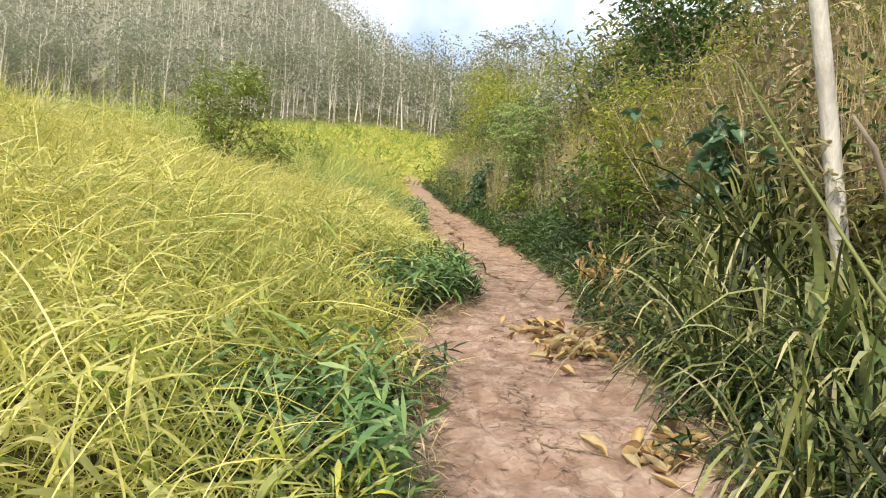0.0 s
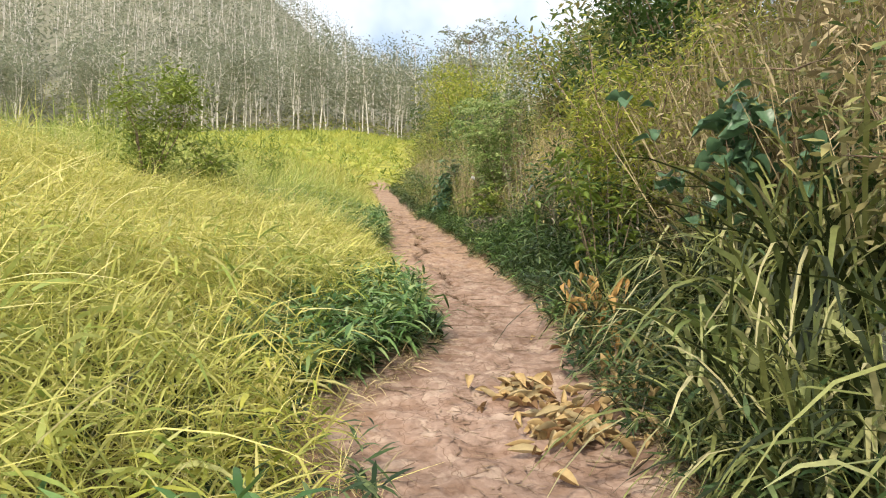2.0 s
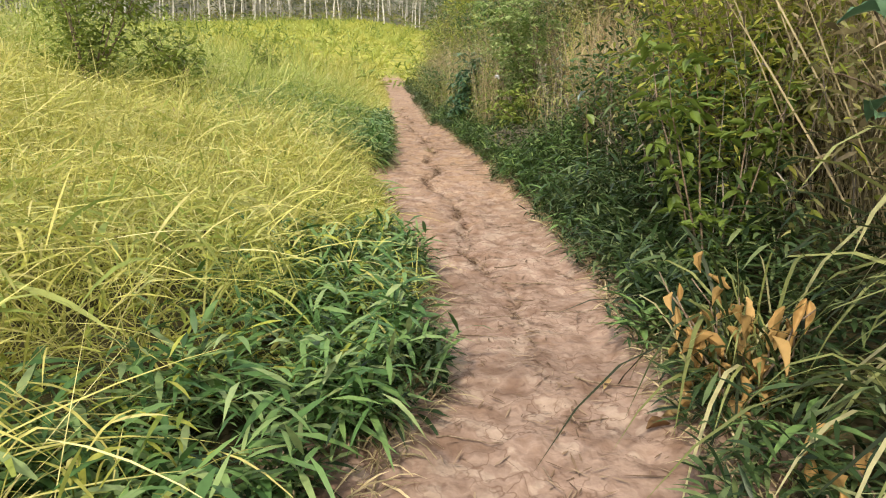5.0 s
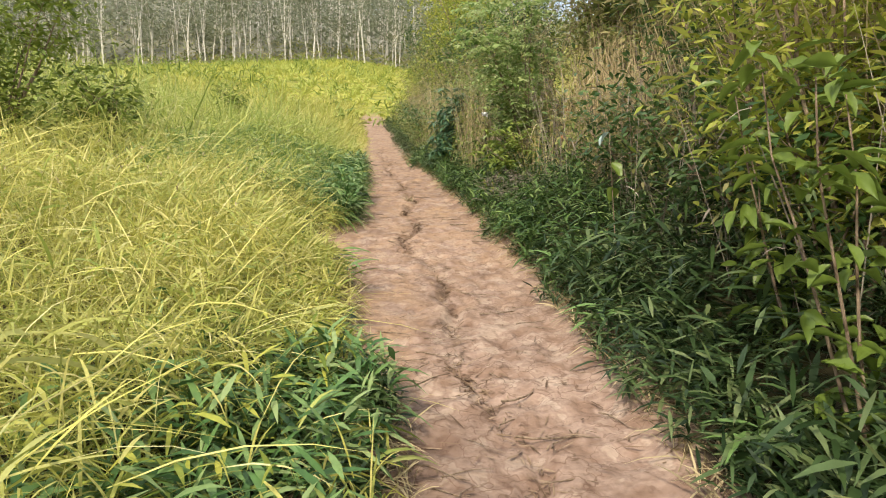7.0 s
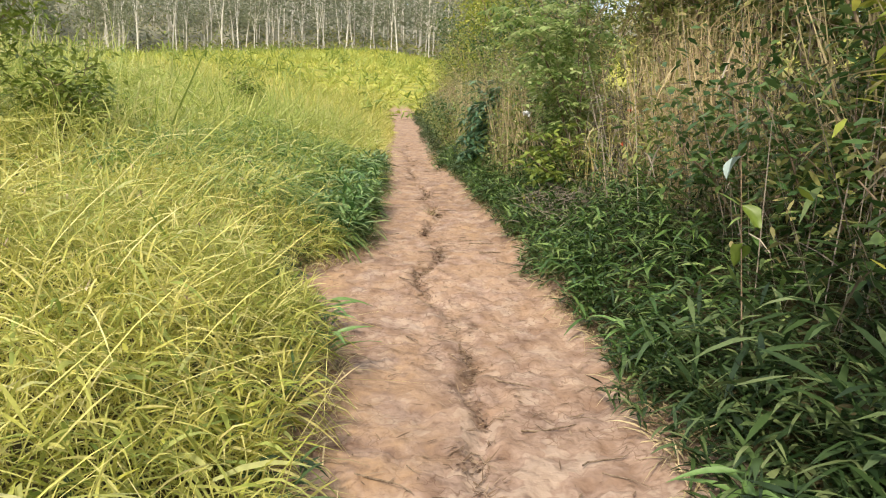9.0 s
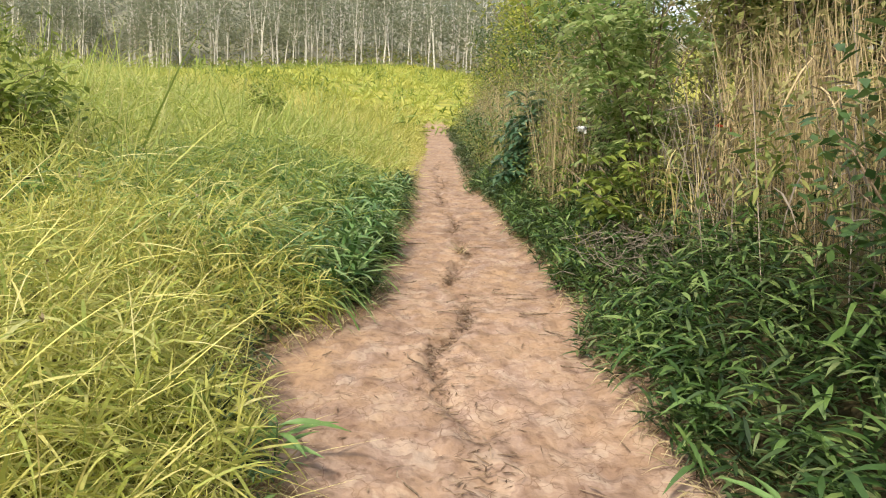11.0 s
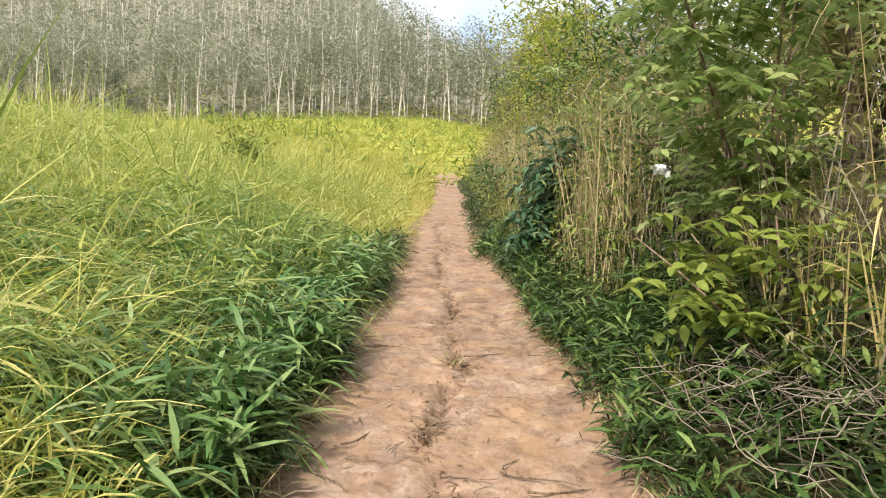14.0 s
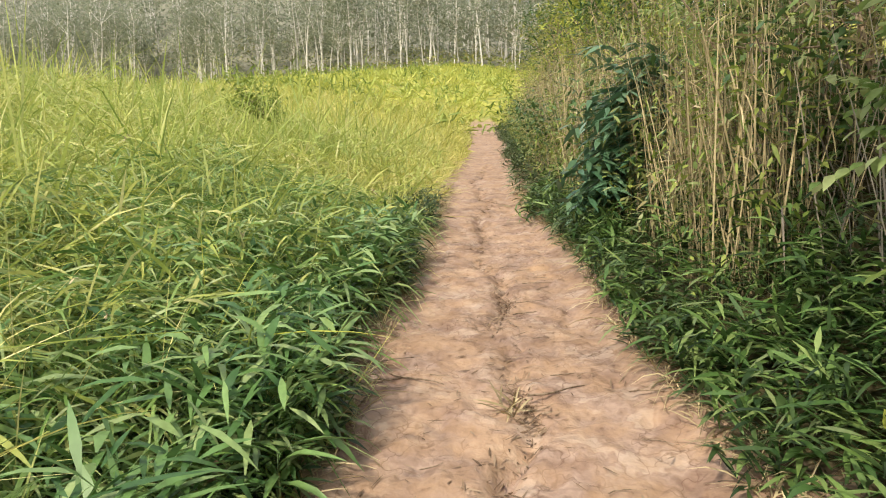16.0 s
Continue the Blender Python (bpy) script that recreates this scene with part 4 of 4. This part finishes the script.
place(leaf_bush("withered_plant", 509, 0.6, 0.3, 40, 0.14, 0.4, M_DRY, "withered plant with hanging orange-brown leaves", (-85, -30)), 1.68, 6.75)
place(leaf_bush("withered_plant", 506, 0.45, 0.25, 26, 0.14, 0.36, M_DRY, "withered plant with hanging orange-brown leaves", (-85, -30)), 1.78, 5.9)
place(leaf_bush("withered_plant", 510, 0.35, 0.2, 30, 0.13, 0.34, M_HUSK, "withered plant with limp golden-brown leaves", (-85, -20)), 1.5, 5.5)
place(leaf_bush("withered_plant", 511, 0.3, 0.2, 24, 0.12, 0.34, M_HUSK, "withered plant with limp golden-brown leaves", (-85, -20)), 1.45, 4.9)
place(leaf_bush("withered_plant", 507, 0.55, 0.3, 26, 0.13, 0.36, M_SHRUB_YELLOW, "small plant with yellow hanging leaves", (-85, -20)), 1.55, 16.5)
place(leaf_bush("red_leaved_sprig", 508, 1.0, 0.06, 6, 0.09, 0.5, M_RED, "sprig of bright red leaves in the hedge", (-60, 20)), 2.75, 16.2)

# a single pale leaf on a thin stem
sprig = new("pale_leaved_sprig")
sv = np.linspace(0, 1, 6)
mesh_object("stem", *tube(np.stack([-0.1 * sv, -0.05 * sv, 1.35 * sv], 1), np.linspace(0.006, 0.002, 6), 5), M_TWIG, sprig)
for i, (a, h) in enumerate(((200, 1.35), (300, 1.1), (80, 0.9))):
    lf = mesh_object("leaf", *leaf_shape(0.15, 0.1, 0.3, 0.1, np.random.default_rng(i)), M_PALE_LEAF if i == 0 else M_BROAD, sprig)
    lf.matrix_basis = pose(-0.1 * h / 1.35, -0.05, h, 20, 35, a)
place(tagged(sprig, "thin sprig with one pale bluish leaf", "plant"), 2.06, 11.15)


def bladed_sprig(seed, count, leaf):
    """A low shoot whose long narrow leaves spread from the top like fingers."""
    g = np.random.default_rng(seed)
    root = new("bladed_sprig")
    sv = np.linspace(0, 1, 4)
    mesh_object("stem", *tube(np.stack([0.03 * sv, 0 * sv, 0.28 * sv], 1), np.linspace(0.006, 0.003, 4), 5), M_HERB, root)
    for i in range(count):
        a = i * 137.5 + g.normal(0, 15)
        v, l, q = leaf_shape(leaf * g.uniform(0.75, 1.2), leaf * 0.15, g.uniform(0.2, 0.7), 0.05, g)
        lf = mesh_object("leaf", v, l, q, M_DEEP, root)
        lf.matrix_basis = pose(0.03, 0, 0.12 + 0.17 * i / count, g.normal(0, 12), -g.uniform(5, 50), a)
    return tagged(root, "low green shoot with long narrow spreading leaves", "plant", "shoots along the path edge")


SPRIGS = [bladed_sprig(700 + i, 12, 0.26) for i in range(3)]
for i, (x, y) in enumerate(((1.5, 7.55), (1.78, 8.4), (1.66, 10.2), (1.72, 12.1), (1.64, 13.0), (1.9, 12.6), (1.42, 17.9), (1.62, 17.3), (1.5, 18.6), (1.25, 19.4), (-0.72, 15.9), (-0.85, 15.4), (-0.62, 16.6), (-0.8, 17.3), (0.12, 7.1), (0.05, 7.7), (-0.3, 11.9), (-0.45, 12.6), (1.72, 6.2), (-1.0, 16.2))):
    if i < 3:
        place(SPRIGS[i], x, y, i * 50)
    else:
        copy_thing(SPRIGS[i % 3], pose(x, y, float(ground_height(x, y)) - 0.02, 0, 0, i * 67))

# the bush that stands alone in the meadow
place(shrub("meadow_bush", 2.9, 1.05, 0.14, 3400, M_BUSH, 8, 0.36, 90, "rounded green bush standing in the meadow"), -5.6, 15.4)
low_bush = place(shrub("meadow_bush", 1.7, 0.85, 0.14, 1600, M_BUSH, 6, 0.36, 91, "low green bush in the meadow beside a taller one"), -4.5, 16.2)
for i, (x, y) in enumerate(((-5.9, 28), (-11, 24))):
    tagged(copy_thing(low_bush, pose(x, y, float(ground_height(x, y)) - 0.05, 0, 0, i * 70)), "low green bush out in the meadow", group="bushes out in the meadow")


# ---- trees of the hillside plantation ----
def plantation_tree(seed, height):
    g = np.random.default_rng(seed)
    root = new("plantation_tree")
    s = np.linspace(0, 1, 7)
    spine = np.stack([g.normal(0, 0.035) * height * s + 0.014 * height * np.sin(s * 5 + g.uniform(0, 6)), g.normal(0, 0.03) * height * s, height * 0.92 * s], 1)
    mesh_object("trunk", *tube(spine, np.linspace(g.uniform(0.1, 0.25), 0.05, 7), 6), M_PALE_BARK, root)
    tips = []
    for i in range(6):
        j = g.integers(1, 3) if i < 2 else g.integers(3, 7)
        d = ways(1, 74, 85, g)[0] * height * g.uniform(0.4, 0.6) if i < 2 else ways(1, 35, 75, g)[0] * height * g.uniform(0.12, 0.28)
        lim = spine[j] + d * np.linspace(0, 1, 4)[:, None]
        mesh_object("limb", *tube(lim, np.linspace(0.09, 0.02, 4), 4), M_PALE_BARK, root)
        tips.append(lim[1:])
    tips.append(spine[4:])
    pts = np.concatenate(tips)
    k = 400
    base = pts[g.integers(0, len(pts), k)] + np.clip(g.normal(0, 1, (k, 3)), -1.6, 1.6) * [1.5, 1.5, 1.6]
    v, l, q = strips(base, ways(k, -40, 40, g), g.uniform(0.45, 0.9, k), g.uniform(0.22, 0.42, k), g.uniform(0, 0.4, k), SHORT_LEAF, g.uniform(-1, 1, k))
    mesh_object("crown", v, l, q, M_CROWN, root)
    return tagged(root, "slender plantation tree with pale bare trunk on the hillside", "tree", "trees of the plantation")


KINDS = [plantation_tree(200 + i, h) for i, h in enumerate((15, 19, 22, 13, 24, 20, 17, 21))]


def arrays(ob):
    me = ob.data
    v, l, q = np.zeros(len(me.vertices) * 3), np.zeros(len(me.loops), int), np.zeros(len(me.polygons), int)
    me.vertices.foreach_get("co", v)
    me.loops.foreach_get("vertex_index", l)
    me.polygons.foreach_get("loop_total", q)
    return v.reshape(-1, 3), l, q


g = np.random.default_rng(5)
n_tree, far_wood, far_crown = 0, [], []
for row in range(14):
    ty = 148 + row * 8 + row ** 2 * 0.7
    tx = -1.05 * ty
    while tx < 26:
        tx += g.choice([0.9, 2.2, 4.2, 7.0]) * g.uniform(0.6, 1.4) * (1 if row < 4 else 1.25)
        yy, turn = ty + g.normal(0, 4.5), g.uniform(0, 360)
        z = float(hills(tx, yy)) - 0.3
        kind = KINDS[int(g.integers(0, len(KINDS)))]
        if row > 3 or n_tree >= 290:
            c, sn = math.cos(radians(turn)), math.sin(radians(turn))
            for part_ob in kind.children:
                v, l, q = arrays(part_ob)
                if part_ob.name.startswith("crown"):
                    v, l, q = v[:850], l[:1190], q[:340]
                moved = np.stack([v[:, 0] * c - v[:, 1] * sn + tx, v[:, 0] * sn + v[:, 1] * c + yy, v[:, 2] + z], 1)
                (far_crown if part_ob.name.startswith("crown") else far_wood).append((moved, l, q))
        elif n_tree < len(KINDS):
            KINDS[n_tree].matrix_basis = pose(tx, yy, z, 0, 0, turn)
            n_tree += 1
        else:
            copy_thing(kind, pose(tx, yy, z, 0, 0, turn))
            n_tree += 1
tagged(mesh_object("far_wood_trunks", *joined(far_wood), M_PALE_BARK), "pale trunks of the woods up the far hill", "woods", kind="stuff")
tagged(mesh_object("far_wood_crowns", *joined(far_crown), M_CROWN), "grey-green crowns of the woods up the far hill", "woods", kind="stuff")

# foliage between the trunks up the hill
k = 1700
cx, cy = g.uniform(-330, 40, k), 165 + 250 * g.uniform(0, 1, k) ** 1.2
keep = cx > -1.1 * cy
cx, cy = np.repeat(cx[keep], 34), np.repeat(cy[keep], 34)
k = len(cx)
cx, cy = cx + g.normal(0, 2.2, k), cy + g.normal(0, 2.2, k)
cz = hills(cx, cy) + np.minimum(np.abs(g.normal(4, 5, k)) * np.repeat(g.uniform(0.3, 2.2, k // 34), 34), 13)
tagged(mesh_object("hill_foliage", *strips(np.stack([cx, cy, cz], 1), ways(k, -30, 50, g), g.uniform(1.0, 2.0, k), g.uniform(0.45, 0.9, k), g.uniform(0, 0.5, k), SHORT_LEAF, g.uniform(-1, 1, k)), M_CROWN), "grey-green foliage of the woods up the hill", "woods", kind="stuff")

# weeds standing in clumps over the far slope
k = 260
wx, wy = np.repeat(g.uniform(-70, 8, k), 26), np.repeat(g.uniform(46, 140, k), 26)
wx, wy = wx + g.normal(0, 0.55, len(wx)), wy + g.normal(0, 0.55, len(wx))
wh = np.abs(g.normal(0, 0.7, len(wx)))
tagged(mesh_object("far_weed", *strips(np.stack([wx, wy, hills(wx, wy) + wh], 1), ways(len(wx), 0, 80, g), g.uniform(0.4, 1.2, len(wx)), g.uniform(0.06, 0.16, len(wx)), g.uniform(0, 0.6, len(wx)), LEAF, g.uniform(-1, 1, len(wx))), M_BUSH), "green weeds in clumps on the far slope", "weeds", kind="stuff")

# scrub along the foot of the plantation
k = 7000
sx, sy = g.uniform(-125, 26, k), 138 + 52 * g.uniform(0, 1, k) ** 0.8
h = g.uniform(0.2, 3.2, k) * (0.7 + 0.6 * grown_noise(sx, sy, 0.25, 44))
tagged(mesh_object("far_scrub", *strips(np.stack([sx, sy, hills(sx, sy) + np.abs(h)], 1), ways(k, -30, 60, g), g.uniform(0.5, 1.3, k), g.uniform(0.2, 0.5, k), g.uniform(0, 0.5, k), SHORT_LEAF, g.uniform(-1, 1, k)), M_SHRUB), "dark scrub under the plantation trees", "scrub", kind="stuff")


def white_tree():
    root = new("pale_trunk_tree")
    sv = np.linspace(0, 1, 9)
    spine = np.stack([-0.78 * sv + 0.02 * np.sin(sv * 7), 0.06 * np.sin(sv * 4), 6.5 * sv], 1)
    mesh_object("trunk", *tube(spine, np.linspace(0.06, 0.047, 9), 14), M_WHITE_BARK, root, "smooth whitish bark")
    g = np.random.default_rng(3)
    tips = []
    for i in range(6):
        d = ways(1, 20, 60, g)[0] * g.uniform(1.2, 2.2)
        lim = spine[g.integers(6, 9)] + d * np.linspace(0, 1, 5)[:, None]
        mesh_object("limb", *tube(lim, np.linspace(0.03, 0.008, 5), 6), M_PALE_BARK, root)
        tips.append(lim[1:])
    pts = np.concatenate(tips)
    k = 1500
    base = pts[g.integers(0, len(pts), k)] + g.normal(0, 0.5, (k, 3))
    mesh_object("crown", *strips(base, ways(k, -40, 40, g), g.uniform(0.12, 0.22, k), g.uniform(0.06, 0.09, k), g.uniform(0, 0.4, k), SHORT_LEAF, g.uniform(-1, 1, k)), M_SHRUB, root)["kind"] = "stuff"
    return tagged(root, "tree with a straight whitish trunk behind the hedge", "tree")


place(white_tree(), 2.64, 4.15)


def airy_tree(seed, height):
    """A tall open tree whose leaves stand in flat sprays."""
    g = np.random.default_rng(seed)
    root = new("open_crowned_tree")
    sv = np.linspace(0, 1, 7)
    spine = np.stack([0.3 * np.sin(sv * 3), 0.2 * np.sin(sv * 4), height * 0.9 * sv], 1)
    mesh_object("trunk", *tube(spine, np.linspace(0.13, 0.03, 7), 8), M_BARK, root)
    base = []
    for i in range(14):
        d = ways(1, 0, 45, g)[0] * g.uniform(1.0, 2.4)
        lim = spine[g.integers(3, 7)] + d * np.linspace(0, 1, 5)[:, None]
        mesh_object("limb", *tube(lim, np.linspace(0.035, 0.008, 5), 5), M_BARK, root)
        base.append(np.repeat(lim[2:], 5, 0))
    base = np.concatenate(base)
    base = base + g.normal(0, 0.3, base.shape) * [1, 1, 0.5]
    n = len(base)
    ribs, leaves = fronds(base, ways(n, -15, 30, g), g.uniform(0.4, 0.7, n), 6, 0.17, 0.45, g.uniform(0.1, 0.4, n), g)
    mesh_object("leaflet_spray", *leaves, M_CROWN, root)["kind"] = "stuff"
    return tagged(root, "tall open-crowned tree with feathery leaves", "tree")


place(airy_tree(601, 8.8), 3.2, 40.5)
place(airy_tree(602, 7.5), 2.2, 44.0)


# ---- what lies on the path ----
def curled_leaf(seed, length, width, mat, label, name="fallen_leaf"):
    g = np.random.default_rng(seed)
    sv, cv = np.linspace(0, 1, 6), np.linspace(-1, 1, 4)
    prof = np.array([0.15, 0.7, 1.0, 0.9, 0.55, 0.08])
    x = length * (sv - 0.5)
    v = np.array([[x[i], prof[i] * width * 0.5 * c, 0.8 * width * prof[i] * c * c + 0.06 * length * math.sin(sv[i] * 3.1 + seed) + 0.012] for i in range(6) for c in cv])
    loops = [q for i in range(5) for j in range(3) for q in (i * 4 + j, i * 4 + j + 1, i * 4 + j + 5, i * 4 + j + 4)]
    return tagged(mesh_object(name, v, loops, [4] * 15, mat), label, "leaf", "fallen leaves on the path")


DEAD = [curled_leaf(i, 0.1 + 0.022 * i, 0.038 + 0.012 * (i % 3), (M_HUSK, M_BROWNHUSK, M_HUSK, M_HUSK, M_REED)[i], "curled dry tan leaf fallen on the clay path") for i in range(5)]
g = np.random.default_rng(21)
spots = []
for cx, cy, k, rx, ry in ((1.08, 5.05, 95, 0.16, 0.2), (0.93, 5.75, 46, 0.14, 0.12), (1.02, 5.45, 24, 0.18, 0.25), (1.12, 3.2, 40, 0.12, 0.12), (1.35, 6.5, 6, 0.1, 0.3)):
    spots += [(cx + g.normal(0, rx), cy + g.normal(0, ry)) for i in range(k)]
for i, (x, y) in enumerate(spots):
    m = pose(x, y, float(ground_height(x, y)) + 0.005 + 0.06 * g.random() * (i < 110), g.normal(0, 32), g.normal(0, 22), g.uniform(0, 360))
    if i < 5:
        DEAD[i].matrix_basis = m
    else:
        copy_thing(DEAD[i % 5], m)


def fallen_twig(seed, length, radius):
    g = np.random.default_rng(seed)
    sv = np.linspace(-0.5, 0.5, 6)
    pts = np.stack([length * sv, 0.08 * length * np.sin(sv * 5 + seed), np.full(6, radius * 0.6) + 0.02 * length * np.abs(sv)], 1) + g.normal(0, 0.012 * length, (6, 3)) * [1, 1, 0.2]
    return tagged(mesh_object("fallen_twig", *tube(pts, np.linspace(radius, radius * 0.4, 6), 5), M_TWIG), "thin brown twig lying on the clay path", "twig", "twigs on the path")


TWIGS = [fallen_twig(i, ln, r) for i, (ln, r) in enumerate(((0.42, 0.007), (0.25, 0.004), (0.16, 0.003), (0.3, 0.005), (0.12, 0.003)))]
spots = [(1.05, 15.3, 5), (0.95, 15.15, 10), (1.2, 11.3, 40), (0.5, 10.2, -30), (0.9, 8.6, 50), (0.55, 7.9, -20), (-0.1, 15.9, -15), (0.7, 16.9, 20), (0.95, 17.7, 15), (-0.2, 17.9, -5)]
spots += [(float(path_left(y)) + f * float(path_right(y) - path_left(y)), y, a) for y, f, a in zip(g.uniform(3, 22, 150), g.uniform(0.04, 0.96, 150), g.uniform(-80, 80, 150))]
for i, (x, y, a) in enumerate(spots):
    m = pose(x, y, float(ground_height(x, y)) + 0.012, 0, 0, a)
    if i < 5:
        TWIGS[i].matrix_basis = m
    else:
        copy_thing(TWIGS[i % 5], m)

# fine litter, most of it in the rut
k = 3600
y = g.uniform(1.5, 30, k)
f = np.where(g.random(k) < 0.6, g.normal(0.5, 0.05, k), g.uniform(0.02, 0.98, k))
x = rut_line(y) + (np.clip(f, 0, 1) - 0.5) * (path_right(y) - path_left(y))
tagged(mesh_object("path_litter", *strips(on_ground(x, y, 0.012), ways(k, -4, 12, g), g.uniform(0.03, 0.12, k), g.uniform(0.005, 0.014, k), np.zeros(k), SHORT_LEAF, g.uniform(-0.4, 0.4, k)), M_LITTER), "small dark bits of stalk and leaf on the clay", "litter", kind="stuff")
k = 1300
y = np.where(g.random(k) < 0.5, g.uniform(7.5, 24, k), g.choice([9.8, 12.2, 13.9, 14.5, 15.1, 16.4, 17.6, 19.3], k) + g.normal(0, 0.16, k))
x = rut_line(y) + g.normal(0, 0.035, k)
tagged(mesh_object("rut_litter", *strips(on_ground(x, y, 0.012), ways(k, -5, 25, g), g.uniform(0.04, 0.14, k), g.uniform(0.005, 0.012, k), np.zeros(k), GRASS, g.uniform(-0.6, 0.6, k)), M_LITTER), "dark dead stalks and leaf bits caught in the rut", "litter", kind="stuff")
k = 240
y = g.uniform(2, 26, k)
x = path_left(y) + g.uniform(0.03, 0.97, k) * (path_right(y) - path_left(y))
tagged(mesh_object("path_stalk", *strips(on_ground(x, y, 0.014), ways(k, -2, 4, g), g.uniform(0.08, 0.24, k), g.uniform(0.005, 0.011, k), np.zeros(k), GRASS, g.uniform(-0.3, 0.3, k)), M_LITTER), "dark broken stalks trodden into the clay", "litter", kind="stuff")
k = 11000
y = g.uniform(2, 26, k)
e = g.random(k) < 0.5
x = np.where(e, path_left(y) - np.abs(g.normal(0, 0.16, k)) + 0.05, path_right(y) + np.abs(g.normal(0, 0.16, k))) + 0.03
tagged(mesh_object("dry_edge_grass", *strips(on_ground(x, y, 0.0), ways(k, 5, 60, g), g.uniform(0.08, 0.34, k), g.uniform(0.005, 0.011, k), g.uniform(0.2, 0.8, k), GRASS, g.uniform(-1, 1, k)), M_REED), "dry straw-coloured grass along the path edges", "grass", kind="stuff")

# pale seed heads over the grass
k = 70
sx, sy = g.uniform(-3.6, -0.7, k), g.uniform(9, 19, k)
sx, sy = np.repeat(sx, 7), np.repeat(sy, 7)
hz = np.repeat(g.uniform(0.6, 1.1, k), 7)
c = on_ground(sx, sy) + np.stack([0 * hz, 0 * hz, hz], 1)
tagged(mesh_object("seed_head", *strips(c, ways(len(c), -40, 70, g), g.uniform(0.02, 0.05, len(c)), g.uniform(0.006, 0.012, len(c)), 0.1, SHORT_LEAF), M_REED), "small pale seed heads over the meadow grass", "seed heads", kind="stuff")


def dead_branch():
    root = new("dead_branch")
    a = np.array([[2.3, 3.0, 0.35], [2.1, 2.85, 0.9], [1.9, 2.7, 1.35], [1.74, 2.62, 1.62], [1.62, 2.58, 1.74]])
    b = np.array([[1.9, 2.7, 1.35], [1.98, 2.6, 1.5], [2.05, 2.55, 1.72]])
    o = a[0].copy()
    mesh_object("limb", *tube(a - o, [0.02, 0.018, 0.015, 0.012, 0.006], 7), M_GREYTWIG, root)
    mesh_object("limb", *tube(b - o, [0.012, 0.009, 0.005], 6), M_GREYTWIG, root)
    root.matrix_basis = pose(float(o[0]), float(o[1]), float(ground_height(o[0], o[1])) - 0.05)
    return tagged(root, "bare bent grey branch standing among the tall grass", "branch")


dead_branch()
st = np.array([[0, 0, 0], [-0.2, 0.3, 0.55], [-0.4, 0.65, 1.1], [-0.52, 1.05, 1.65], [-0.58, 1.45, 2.15]])
place(tagged(mesh_object("leaning_stalk", *tube(st, [0.011, 0.01, 0.009, 0.007, 0.004], 6), M_TUSSOCK), "long green stalk leaning towards the path", "stalk"), 1.92, 1.6)

# dry tuft in the middle of the path
k = 26
tuft = tagged(mesh_object("dry_tuft", *strips(np.stack([g.normal(0, 0.03, k), g.normal(0, 0.05, k), np.zeros(k)], 1), ways(k, 5, 70, g), g.uniform(0.12, 0.26, k), g.uniform(0.008, 0.02, k), g.uniform(0.1, 0.5, k), GRASS, g.uniform(-1, 1, k)), M_REED), "dry straw tuft sticking out of the clay path", "grass tuft")
place(tuft, 0.22, 17.6, 0, 0.0)

# tangle of dead twigs under the feather-leaved shrub
tub = []
for i in range(260):
    st = np.array([g.normal(0, 0.25), g.normal(0, 0.4), g.uniform(0.05, 0.45)])
    d = ways(1, -30, 50, g)[0] * g.uniform(0.2, 0.55)
    tub.append(tube(st + d * np.linspace(0, 1, 5)[:, None] + g.normal(0, 0.02, (5, 3)), np.linspace(0.0035, 0.0015, 5), 4))
place(tagged(mesh_object("dead_brushwood", *joined(tub), M_GREYTWIG), "tangled heap of grey dead twigs under the hedge", "brushwood", kind="stuff"), 1.95, 15.6, 0, 0.0)

# pale scrap caught in the shrub
u, w = np.meshgrid(np.linspace(-1, 1, 8), np.linspace(-1, 1, 6))
ruck = g.normal(0, 0.014, u.shape) + 0.02 * np.sin(5 * u + 2 * w)
sheet = np.stack([0.045 * u + g.normal(0, 0.009, u.shape), ruck + 0.02 * w * w, 0.024 * w - 0.014 * u * u + g.normal(0, 0.008, u.shape)], -1).reshape(-1, 3)
sheet_loops = [q for r in range(5) for c in range(7) for q in (r * 8 + c, r * 8 + c + 1, r * 8 + c + 9, r * 8 + c + 8)]
scrap = tagged(mesh_object("white_scrap", sheet, sheet_loops, [4] * 35, M_WHITE), "crumpled white scrap caught in the shrub", "litter")
scrap.matrix_basis = pose(1.47, 16.3, 3.9)
